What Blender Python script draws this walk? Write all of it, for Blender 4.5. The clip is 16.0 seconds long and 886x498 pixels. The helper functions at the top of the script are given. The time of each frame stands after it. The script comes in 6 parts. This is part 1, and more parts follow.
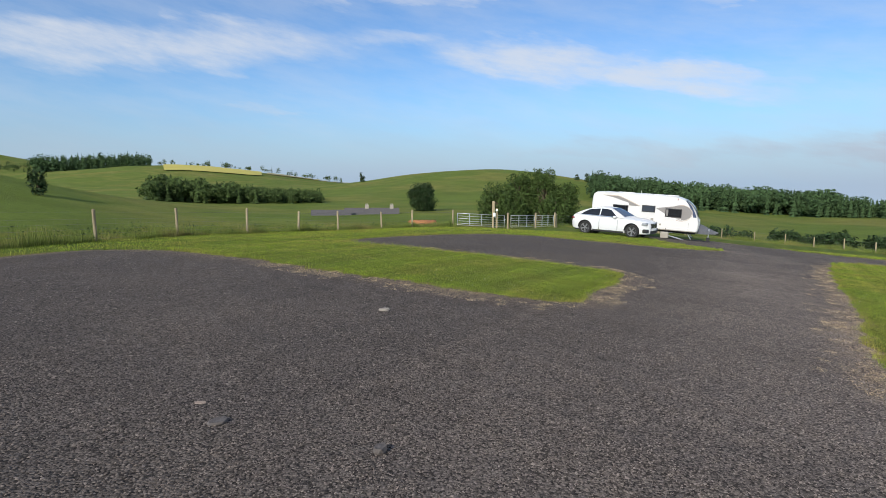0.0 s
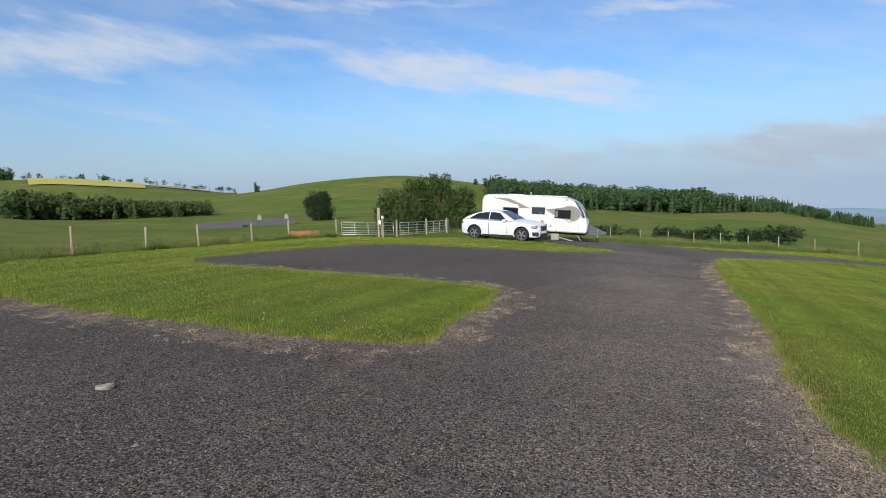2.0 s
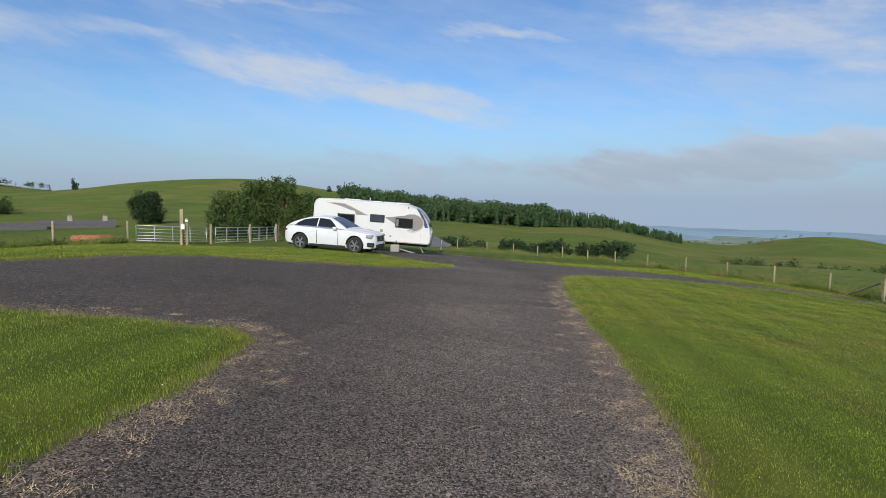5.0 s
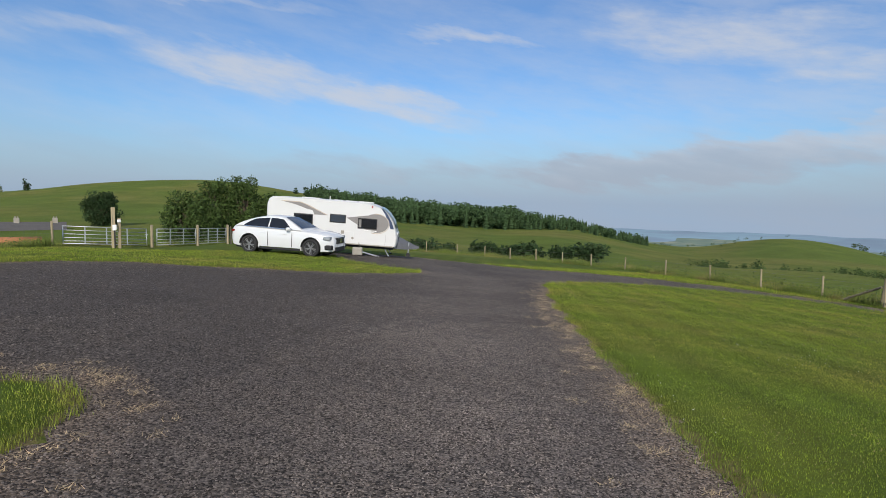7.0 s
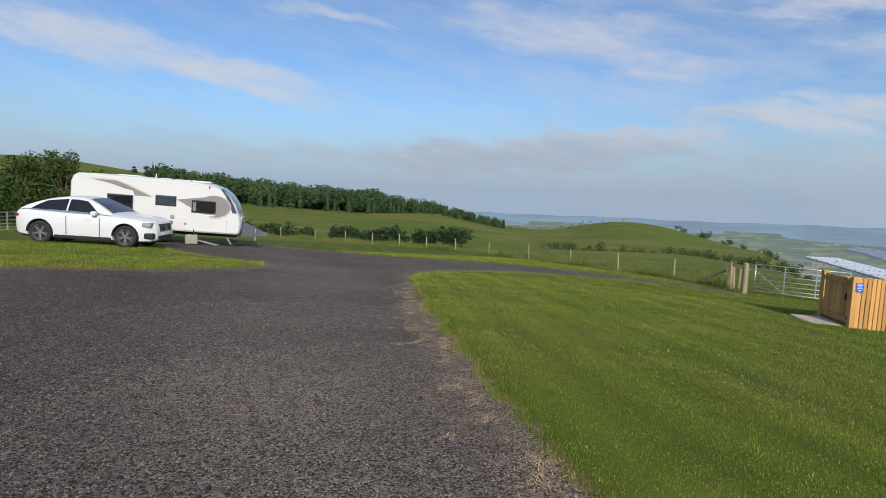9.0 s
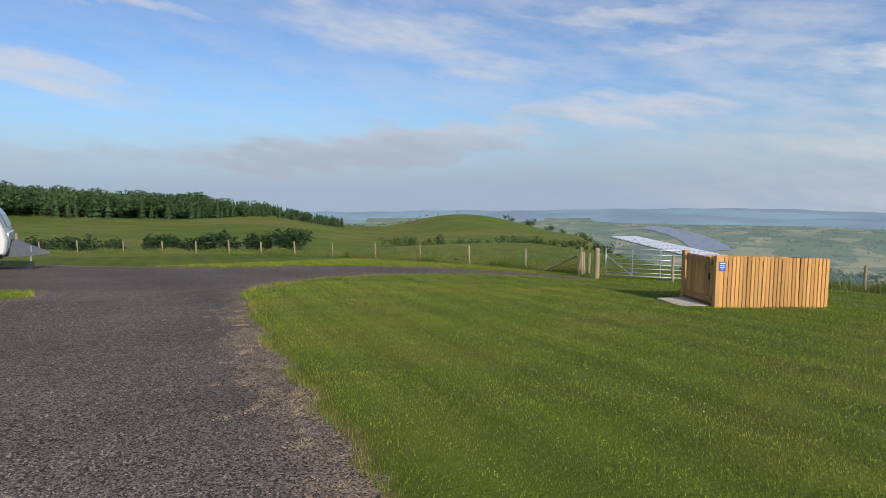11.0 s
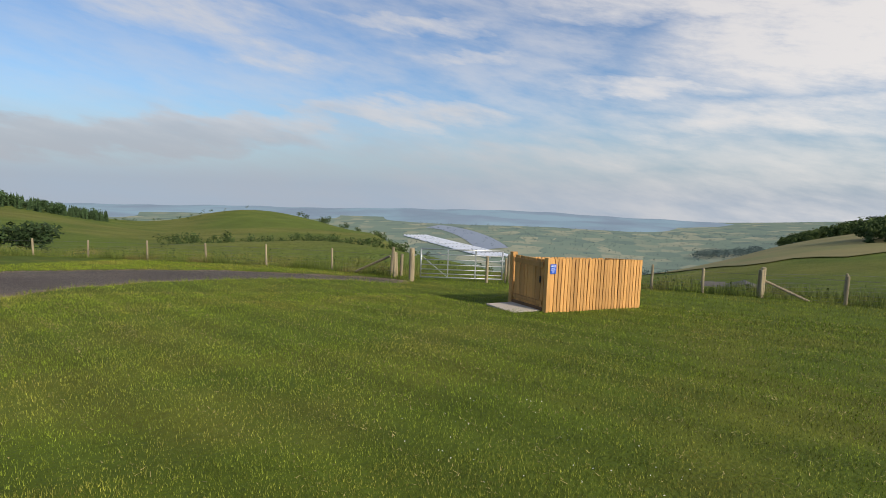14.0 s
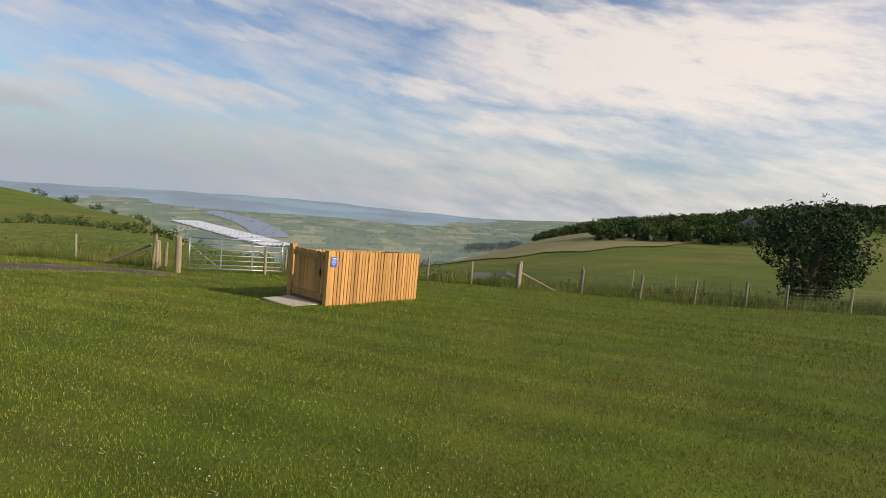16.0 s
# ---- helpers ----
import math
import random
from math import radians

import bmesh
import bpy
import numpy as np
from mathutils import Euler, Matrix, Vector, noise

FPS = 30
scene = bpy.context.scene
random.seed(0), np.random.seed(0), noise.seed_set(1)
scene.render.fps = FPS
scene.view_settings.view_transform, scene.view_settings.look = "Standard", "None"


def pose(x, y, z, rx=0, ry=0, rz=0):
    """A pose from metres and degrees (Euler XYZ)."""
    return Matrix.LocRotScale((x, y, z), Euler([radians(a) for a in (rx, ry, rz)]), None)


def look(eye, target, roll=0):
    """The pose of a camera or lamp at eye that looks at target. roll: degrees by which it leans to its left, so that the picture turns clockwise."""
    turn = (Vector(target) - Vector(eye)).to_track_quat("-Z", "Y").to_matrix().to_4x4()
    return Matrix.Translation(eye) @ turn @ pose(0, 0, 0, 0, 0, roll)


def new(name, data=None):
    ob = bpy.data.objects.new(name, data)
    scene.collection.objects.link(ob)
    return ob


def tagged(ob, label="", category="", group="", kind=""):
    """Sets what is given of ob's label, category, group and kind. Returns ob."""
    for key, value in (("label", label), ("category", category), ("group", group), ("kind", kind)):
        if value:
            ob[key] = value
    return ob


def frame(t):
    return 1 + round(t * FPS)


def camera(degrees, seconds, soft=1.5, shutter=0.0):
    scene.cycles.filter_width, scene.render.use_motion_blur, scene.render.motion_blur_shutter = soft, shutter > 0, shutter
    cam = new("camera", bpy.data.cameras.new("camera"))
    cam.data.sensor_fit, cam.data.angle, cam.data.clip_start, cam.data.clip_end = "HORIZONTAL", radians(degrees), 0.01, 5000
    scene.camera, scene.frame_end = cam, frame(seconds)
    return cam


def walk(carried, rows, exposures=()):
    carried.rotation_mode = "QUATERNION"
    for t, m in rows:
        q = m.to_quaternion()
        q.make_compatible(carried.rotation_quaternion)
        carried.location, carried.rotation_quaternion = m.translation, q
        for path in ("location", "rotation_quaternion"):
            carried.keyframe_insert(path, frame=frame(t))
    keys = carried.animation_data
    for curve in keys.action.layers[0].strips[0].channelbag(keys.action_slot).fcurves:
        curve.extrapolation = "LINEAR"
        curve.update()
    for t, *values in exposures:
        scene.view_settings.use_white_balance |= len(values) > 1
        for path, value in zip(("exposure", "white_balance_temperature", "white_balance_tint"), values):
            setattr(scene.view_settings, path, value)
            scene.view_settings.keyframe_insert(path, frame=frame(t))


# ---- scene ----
# camera and walk
cam = camera(76.0, 16.0, soft=0.75)
# seconds, place of the eye, yaw, pitch, roll
ROWS = [
    (0, 0.049, 0.133, 1.618, 1.98, -6.63, -0.3),
    (0.5, 0.345, 0.738, 1.6, -0.09, -6.73, 0.58),
    (1, 0.661, 1.369, 1.538, -1.33, -6.52, 1.01),
    (1.5, 0.927, 1.986, 1.503, -4.07, -5.86, 1.16),
    (2, 1.234, 2.632, 1.52, -7.85, -6.04, 1.18),
    (2.5, 1.546, 3.24, 1.522, -11.52, -5.79, 1.03),
    (3, 1.969, 3.839, 1.462, -14.45, -6.02, 0.81),
    (3.5, 2.299, 4.468, 1.393, -15.75, -5.67, 0.33),
    (4, 2.645, 5.066, 1.361, -18.77, -5.5, -0.51),
    (6.5, 4.042, 7.927, 1.082, -23.89, -4.85, -1.1),
    (7, 4.298, 8.473, 1.058, -25.38, -4.81, -1.24),
    (7.5, 4.623, 9.019, 1.029, -28.93, -4.77, -1.86),
    (8, 4.933, 9.49, 1.016, -32.82, -5.39, -2.13),
    (10.5, 6.712, 11.805, 0.893, -50.23, -6.04, -0.28),
    (11, 7.022, 12.221, 0.845, -55.53, -6.1, 0.28),
    (11.5, 7.282, 12.605, 0.812, -60.13, -6.03, -0.08),
    (12, 7.571, 12.974, 0.77, -64.55, -6.18, -0.64),
    (12.5, 7.934, 13.266, 0.75, -68.76, -6.35, -0.97),
    (13, 8.254, 13.467, 0.723, -71.85, -5.99, -1.27),
    (13.5, 8.539, 13.556, 0.685, -73.26, -6.03, -1.5),
    (14, 8.719, 13.589, 0.689, -75.98, -6.02, -1.96),
    (14.5, 8.838, 13.648, 0.68, -79.08, -5.92, -2.67),
    (15, 8.857, 13.622, 0.691, -83.28, -5.82, -3.43),
    (15.5, 8.871, 13.591, 0.69, -89.33, -5.7, -4.33),
    (16, 8.858, 13.542, 0.727, -97.39, -5.62, -5.33),
]
walk(cam, [(t, pose(x, y, z, 90 + pitch, roll, yaw)) for t, x, y, z, yaw, pitch, roll in ROWS],
     exposures=[(0.0, 0.26, 6550, 10), (2.0, 0.22, 6500, 10), (4.0, 0.10, 6500, 10), (7.0, 0.0, 6550, 11), (11.0, 0.08, 6750, 12), (14.0, 0.10, 7250, 13), (16.0, 0.10, 7900, 15)])

# world, sun
SUN_AZ, SUN_EL = 208.0, 28.0
world = bpy.data.worlds.new("sky")
scene.world = world
world.use_nodes = True
wn, wl = world.node_tree.nodes, world.node_tree.links
wn.clear()


def wnode(kind, **values):
    n = wn.new(kind)
    for k, v in values.items():
        setattr(n, k, v)
    return n


w_out, w_bg = wnode("ShaderNodeOutputWorld"), wnode("ShaderNodeBackground")
w_sky = wnode("ShaderNodeTexSky", sky_type="NISHITA", sun_disc=False, sun_elevation=radians(SUN_EL),
              sun_rotation=radians(SUN_AZ), altitude=200, air_density=1.0, dust_density=1.2, ozone_density=1.5)
w_co = wnode("ShaderNodeTexCoord")
w_sep = wnode("ShaderNodeSeparateXYZ")
wl.new(w_co.outputs["Generated"], w_sep.inputs[0])


def wmath(op, a, b=None, c=None, clamp=False):
    n = wnode("ShaderNodeMath", operation=op, use_clamp=clamp)
    for i, v in enumerate((a, b, c)):
        if v is None:
            continue
        if isinstance(v, (int, float)):
            n.inputs[i].default_value = v
        else:
            wl.new(v, n.inputs[i])
    return n.outputs[0]


# clouds lie in a flat layer overhead, so they crowd together towards the horizon
w_up = wmath("ADD", wmath("MAXIMUM", w_sep.outputs[2], 0.0), 0.10)
w_px, w_py = wmath("DIVIDE", w_sep.outputs[0], w_up), wmath("DIVIDE", w_sep.outputs[1], w_up)
w_plane = wnode("ShaderNodeCombineXYZ")
wl.new(w_px, w_plane.inputs[0])
wl.new(w_py, w_plane.inputs[1])


def wnoise(scale, detail, rough, turn, stretch, shift, distort=0.0):
    m = wnode("ShaderNodeMapping")
    m.inputs["Rotation"].default_value = (0, 0, radians(turn))
    m.inputs["Scale"].default_value = (stretch, 1, 1)
    m.inputs["Location"].default_value = (shift, shift * 0.7, 0)
    wl.new(w_plane.outputs[0], m.inputs[0])
    n = wnode("ShaderNodeTexNoise")
    n.inputs["Scale"].default_value, n.inputs["Detail"].default_value = scale, detail
    n.inputs["Roughness"].default_value, n.inputs["Distortion"].default_value = rough, distort
    wl.new(m.outputs[0], n.inputs["Vector"])
    return n.outputs["Fac"]


def wramp(v, lo, hi):
    n = wnode("ShaderNodeMapRange", interpolation_type="SMOOTHSTEP")
    n.inputs[1].default_value, n.inputs[2].default_value = lo, hi
    wl.new(v, n.inputs[0])
    return n.outputs[0]


w_big = wnoise(0.42, 4.0, 0.5, -25, 0.6, 3.1, 0.4)
w_fine = wnoise(1.7, 7.0, 0.56, -25, 0.7, 7.7, 0.5)
# bearing and height above the horizon, in degrees
w_az = wmath("MULTIPLY", wmath("ARCTAN2", w_sep.outputs[0], w_sep.outputs[1]), 57.2958)
w_el = wmath("MULTIPLY", wmath("ARCSINE", w_sep.outputs[2]), 57.2958)
w_dome = wnode("ShaderNodeCombineXYZ")
wl.new(wmath("MULTIPLY", w_az, 0.1), w_dome.inputs[0])
wl.new(wmath("MULTIPLY_ADD", w_az, 0.06, wmath("MULTIPLY", w_el, 0.36)), w_dome.inputs[1])


def dome_noise(scale, detail, rough, shift):
    m = wnode("ShaderNodeMapping")
    m.inputs["Location"].default_value = (shift, 1.7 * shift, 0)
    wl.new(w_dome.outputs[0], m.inputs[0])
    n = wnode("ShaderNodeTexNoise")
    n.inputs["Scale"].default_value, n.inputs["Detail"].default_value, n.inputs["Roughness"].default_value = scale, detail, rough
    wl.new(m.outputs[0], n.inputs["Vector"])
    return n.outputs["Fac"]


w_rag = dome_noise(0.9, 5.0, 0.55, 2.3)
w_rag2 = dome_noise(1.1, 5.0, 0.55, 11.9)
w_wisp = dome_noise(2.2, 8.0, 0.62, 5.1)
w_az2 = wmath("MULTIPLY_ADD", wmath("SUBTRACT", w_rag, 0.5), 16.0, w_az)
w_el2 = wmath("MULTIPLY_ADD", wmath("SUBTRACT", w_rag2, 0.5), 5.0, w_el)


def bank(az, el, wide, tall, slope, dense):
    """A bank of broken cloud round a bearing and a height."""
    du = wmath("SUBTRACT", w_az2, az)
    dv = wmath("SUBTRACT", w_el2, wmath("MULTIPLY_ADD", du, slope, el))
    u, v = wmath("DIVIDE", du, wide), wmath("DIVIDE", dv, tall)
    q = wmath("ADD", wmath("MULTIPLY", u, u), wmath("MULTIPLY", v, v))
    return wmath("MULTIPLY", wmath("MAXIMUM", wmath("SUBTRACT", 1.0, q), 0.0), dense)


w_sum = None
for row in ((-30, 11.6, 26, 2.6, 0.09, 1.0), (-40, 16.5, 22, 1.6, 0.0, 0.9), (8, 11.4, 19, 2.5, -0.13, 1.05), (24, 8.6, 10, 1.8, -0.2, 0.7), (-19, 6.8, 5, 0.7, 0.0, 0.55),
            (0, 6.5, 9, 0.6, 0.0, 0.25), (-2, 17.2, 20, 1.0, 0.0, 0.7), (28, 15.8, 9, 0.9, -0.05, 0.8), (51, 14.5, 15, 3.6, -0.14, 1.0), (64, 10.8, 12, 1.6, 0.0, 0.6),
            (28, 3.2, 34, 1.6, 0.0, 0.75), (85, 3.6, 30, 2.2, 0.0, 0.8), (50, 3.8, 20, 2.6, 0.1, 1.3), (73, 7.2, 13, 1.6, -0.05, 1.1), (60, 6.2, 12, 1.3, 0.1, 0.5), (79, 12.6, 9, 1.1, 0.02, 0.9), (72, 15.6, 13, 1.1, 0.0, 0.9),
            (104, 6.6, 18, 2.0, 0.0, 1.0), (117, 13.5, 30, 6.5, 0.03, 1.5), (95, 17.5, 20, 2.0, 0.0, 1.0), (92, 9.8, 10, 1.2, -0.1, 0.9), (140, 5, 26, 7, 0.0, 0.9)):
    b = bank(*row)
    w_sum = b if w_sum is None else wmath("ADD", w_sum, b)
w_sum = wmath("MULTIPLY", w_sum, wmath("MULTIPLY_ADD", w_wisp, 1.7, 0.05))
# overhead and all round, beyond the banks
w_high = wmath("MULTIPLY", wramp(wmath("MULTIPLY_ADD", w_fine, 0.35, wmath("MULTIPLY", w_big, 0.75)), 0.47, 0.68), wramp(w_el, 17.0, 26.0))
# a thin veil that thickens towards the sun's side
w_veil = wmath("MULTIPLY", wramp(wmath("MULTIPLY_ADD", w_wisp, 0.5, w_rag), 0.45, 1.05), wmath("MULTIPLY_ADD", wramp(w_az, 10.0, 110.0), 0.45, 0.3))
w_cloud = wmath("MAXIMUM", wmath("MAXIMUM", wramp(w_sum, -0.1, 1.25), w_high), w_veil)
w_haze = wmath("SUBTRACT", 1.0, wramp(w_sep.outputs[2], -0.03, 0.16))
w_mix, w_mix2 = wnode("ShaderNodeMix", data_type="RGBA"), wnode("ShaderNodeMix", data_type="RGBA")
w_str = wnode("ShaderNodeMix", data_type="RGBA", blend_type="MULTIPLY")
w_str.inputs[0].default_value = 1.0
w_str.inputs[7].default_value = (0.58, 0.82, 1.09, 1)
wl.new(w_sky.outputs[0], w_str.inputs[6])
wl.new(wmath("MULTIPLY", w_haze, 0.85), w_mix.inputs[0])
wl.new(w_str.outputs[2], w_mix.inputs[6])
w_mix.inputs[7].default_value = (2.95, 3.85, 5.2, 1)
wl.new(wmath("MULTIPLY", w_cloud, 0.80), w_mix2.inputs[0])
wl.new(w_mix.outputs[2], w_mix2.inputs[6])
# low banks are greyer than the high ones
w_tone = wnode("ShaderNodeMix", data_type="RGBA")
wl.new(wramp(wmath("MULTIPLY_ADD", wmath("SUBTRACT", w_rag2, 0.5), 9.0, w_el), 2.0, 9.0), w_tone.inputs[0])
w_tone.inputs[6].default_value, w_tone.inputs[7].default_value = (3.1, 3.55, 4.3, 1), (4.9, 5.2, 5.7, 1)
w_sunny = wnode("ShaderNodeMix", data_type="RGBA")
wl.new(wramp(w_az, 60.0, 130.0), w_sunny.inputs[0])
wl.new(w_tone.outputs[2], w_sunny.inputs[6])
w_sunny.inputs[7].default_value = (7.3, 7.3, 7.3, 1)
wl.new(w_sunny.outputs[2], w_mix2.inputs[7])
w_bg.inputs[1].default_value = 0.12
wl.new(w_mix2.outputs[2], w_bg.inputs[0])
wl.new(w_bg.outputs[0], w_out.inputs[0])

sun = new("sun", bpy.data.lights.new("sun", "SUN"))
sun.data.energy, sun.data.angle, sun.data.color = 3.7, radians(0.6), (1.0, 0.93, 0.82)
_sd = Vector((math.sin(radians(SUN_AZ)) * math.cos(radians(SUN_EL)), math.cos(radians(SUN_AZ)) * math.cos(radians(SUN_EL)),
              math.sin(radians(SUN_EL))))
sun.matrix_world = look(_sd * 60, (0, 0, 0))


# ---- materials ----
def material(name, color=(0.5, 0.5, 0.5), rough=0.8, metal=0.0, scale=6.0, vary=0.25, bump=0.0, bump_scale=40.0, fine=0.0,
             second=None, second_at=(0.5, 0.65), second_scale=1.5, island=0.0, random=0.0, emit=0.0, spec=0.5, stretch=(1, 1, 1)):
    """A paint, stone, wood or leaf: two scales of variation, fine relief."""
    m = bpy.data.materials.new(name)
    m.use_nodes = True
    n, l = m.node_tree.nodes, m.node_tree.links
    b = n["Principled BSDF"]
    b.inputs["Roughness"].default_value, b.inputs["Metallic"].default_value = rough, metal
    b.inputs["Specular IOR Level"].default_value = spec
    co = n.new("ShaderNodeTexCoord")
    mp = n.new("ShaderNodeMapping")
    mp.inputs["Scale"].default_value = stretch
    l.new(co.outputs["Object"], mp.inputs[0])

    def tex(s, detail=4.0):
        t = n.new("ShaderNodeTexNoise")
        t.inputs["Scale"].default_value, t.inputs["Detail"].default_value = s, detail
        l.new(mp.outputs[0], t.inputs["Vector"])
        return t.outputs["Fac"]

    def math_node(op, a, c, d=None):
        k = n.new("ShaderNodeMath")
        k.operation = op
        for i, v in enumerate((a, c, d)):
            if v is None:
                continue
            if isinstance(v, (int, float)):
                k.inputs[i].default_value = v
            else:
                l.new(v, k.inputs[i])
        return k.outputs[0]

    value = math_node("MULTIPLY_ADD", tex(scale), 2 * vary, 1 - vary)
    if fine:
        value = math_node("MULTIPLY", value, math_node("MULTIPLY_ADD", tex(scale * 14, 2.0), 2 * fine, 1 - fine))
    if island:
        g = n.new("ShaderNodeNewGeometry")
        value = math_node("MULTIPLY", value, math_node("MULTIPLY_ADD", g.outputs["Random Per Island"], 2 * island, 1 - island))
    if random:
        g = n.new("ShaderNodeObjectInfo")
        value = math_node("MULTIPLY", value, math_node("MULTIPLY_ADD", g.outputs["Random"], 2 * random, 1 - random))
    base = n.new("ShaderNodeRGB")
    base.outputs[0].default_value = (*color, 1)
    col = base.outputs[0]
    if second:
        r = n.new("ShaderNodeMapRange")
        r.inputs[1].default_value, r.inputs[2].default_value = second_at
        l.new(tex(second_scale, 6.0), r.inputs[0])
        mx = n.new("ShaderNodeMix")
        mx.data_type = "RGBA"
        l.new(r.outputs[0], mx.inputs[0])
        l.new(col, mx.inputs[6])
        mx.inputs[7].default_value = (*second, 1)
        col = mx.outputs[2]
    sc = n.new("ShaderNodeVectorMath")
    sc.operation = "SCALE"
    l.new(col, sc.inputs[0])
    l.new(value, sc.inputs["Scale"])
    l.new(sc.outputs[0], b.inputs["Base Color"])
    if emit:
        l.new(sc.outputs[0], b.inputs["Emission Color"])
        b.inputs["Emission Strength"].default_value = emit
    if bump:
        k = n.new("ShaderNodeBump")
        k.inputs["Strength"].default_value, k.inputs["Distance"].default_value = bump, 1.0 / bump_scale
        l.new(tex(bump_scale, 5.0), k.inputs["Height"])
        l.new(k.outputs[0], b.inputs["Normal"])
    return m


M = {}
M["gravel"] = material("gravel", (0.100, 0.083, 0.071), 0.95, scale=0.5, vary=0.22, fine=0.2, bump=0.9, bump_scale=55, spec=0.2,
                       second=(0.122, 0.100, 0.083), second_scale=0.35, second_at=(0.45, 0.75))
M["grass"] = material("grass", (0.082, 0.116, 0.012), 0.95, scale=0.7, vary=0.22, fine=0.25, bump=0.6, bump_scale=30, spec=0.15,
                      second=(0.115, 0.132, 0.018), second_scale=0.5)

# ground materials that know how far the gravel's edge is
def edge_mix(m, color, lo, hi, noise_scale, amount):
    """Blends a dry, trodden border into a ground material near the edge between gravel and lawn."""
    n, l = m.node_tree.nodes, m.node_tree.links
    b = n["Principled BSDF"]
    src = b.inputs["Base Color"].links[0].from_socket
    at = n.new("ShaderNodeAttribute")
    at.attribute_name = "edge"
    co = n.new("ShaderNodeTexCoord")
    t = n.new("ShaderNodeTexNoise")
    t.inputs["Scale"].default_value, t.inputs["Detail"].default_value, t.inputs["Roughness"].default_value = noise_scale, 6.0, 0.7
    l.new(co.outputs["Object"], t.inputs["Vector"])
    ad = n.new("ShaderNodeMath")
    ad.operation = "MULTIPLY_ADD"
    l.new(t.outputs["Fac"], ad.inputs[0])
    ad.inputs[1].default_value = amount
    l.new(at.outputs["Fac"], ad.inputs[2])
    r = n.new("ShaderNodeMapRange")
    r.interpolation_type = "SMOOTHSTEP"
    r.inputs[1].default_value, r.inputs[2].default_value, r.inputs[3].default_value, r.inputs[4].default_value = lo, hi, 1.0, 0.0
    l.new(ad.outputs[0], r.inputs[0])
    mx = n.new("ShaderNodeMix")
    mx.data_type = "RGBA"
    l.new(r.outputs[0], mx.inputs[0])
    l.new(src, mx.inputs[6])
    mx.inputs[7].default_value = (*color, 1)
    l.new(mx.outputs[2], b.inputs["Base Color"])
    return m


def scaled_by(m, fac):
    """Multiplies a material's base colour by a value socket."""
    n, l = m.node_tree.nodes, m.node_tree.links
    b = n["Principled BSDF"]
    sc = n.new("ShaderNodeVectorMath")
    sc.operation = "SCALE"
    l.new(b.inputs["Base Color"].links[0].from_socket, sc.inputs[0])
    l.new(fac, sc.inputs["Scale"])
    l.new(sc.outputs[0], b.inputs["Base Color"])


def crushed(m, scale, low, high):
    """Crushed stone: each chip has its own tone, stands proud; gap shade is painted dark."""
    n, l = m.node_tree.nodes, m.node_tree.links
    b = n["Principled BSDF"]
    co, v = n.new("ShaderNodeTexCoord"), n.new("ShaderNodeTexVoronoi")
    v.inputs["Scale"].default_value = scale
    l.new(co.outputs["Object"], v.inputs["Vector"])
    sp, r, gap, mu = n.new("ShaderNodeSeparateColor"), n.new("ShaderNodeMapRange"), n.new("ShaderNodeMapRange"), n.new("ShaderNodeMath")
    l.new(v.outputs["Color"], sp.inputs[0])
    l.new(sp.outputs[0], r.inputs[0])
    r.inputs[3].default_value, r.inputs[4].default_value = low, high
    # shade between chips, multiplied into the base colour
    l.new(v.outputs["Distance"], gap.inputs[0])
    gap.inputs[1].default_value, gap.inputs[2].default_value, gap.inputs[3].default_value, gap.inputs[4].default_value = 0.30, 0.80, 1.0, 0.55
    mu.operation = "MULTIPLY"
    l.new(r.outputs[0], mu.inputs[0])
    l.new(gap.outputs[0], mu.inputs[1])
    scaled_by(m, mu.outputs[0])
    k = n.new("ShaderNodeBump")
    k.inputs["Strength"].default_value, k.inputs["Distance"].default_value = 1.0, 0.5 / scale
    l.new(gap.outputs[0], k.inputs["Height"])
    if b.inputs["Normal"].links:
        l.new(b.inputs["Normal"].links[0].from_socket, k.inputs["Normal"])
    l.new(k.outputs[0], b.inputs["Normal"])


def worn(m, amount):
    """Paler where wheels have packed the gravel."""
    n = m.node_tree.nodes
    at, ma = n.new("ShaderNodeAttribute"), n.new("ShaderNodeMath")
    at.attribute_name = "wear"
    ma.operation = "MULTIPLY_ADD"
    m.node_tree.links.new(at.outputs["Fac"], ma.inputs[0])
    ma.inputs[1].default_value, ma.inputs[2].default_value = amount, 1.0
    scaled_by(m, ma.outputs[0])


def stripes(m, direction, width, strength):
    """Faint mowing stripes across a lawn."""
    n, l = m.node_tree.nodes, m.node_tree.links
    b = n["Principled BSDF"]
    src = b.inputs["Base Color"].links[0].from_socket
    co, mp, w = n.new("ShaderNodeTexCoord"), n.new("ShaderNodeMapping"), n.new("ShaderNodeTexWave")
    mp.inputs["Rotation"].default_value = (0, 0, radians(direction))
    l.new(co.outputs["Object"], mp.inputs[0])
    l.new(mp.outputs[0], w.inputs["Vector"])
    w.bands_direction = "X"
    w.inputs["Scale"].default_value, w.inputs["Distortion"].default_value = 0.314 / width, 0.7
    w.inputs["Detail"].default_value, w.inputs["Detail Scale"].default_value = 2.0, 1.5
    ma = n.new("ShaderNodeMath")
    ma.operation = "MULTIPLY_ADD"
    l.new(w.outputs["Fac"], ma.inputs[0])
    ma.inputs[1].default_value, ma.inputs[2].default_value = 2 * strength, 1 - strength
    sc = n.new("ShaderNodeVectorMath")
    sc.operation = "SCALE"
    l.new(src, sc.inputs[0])
    l.new(ma.outputs[0], sc.inputs["Scale"])
    l.new(sc.outputs[0], b.inputs["Base Color"])
    return m


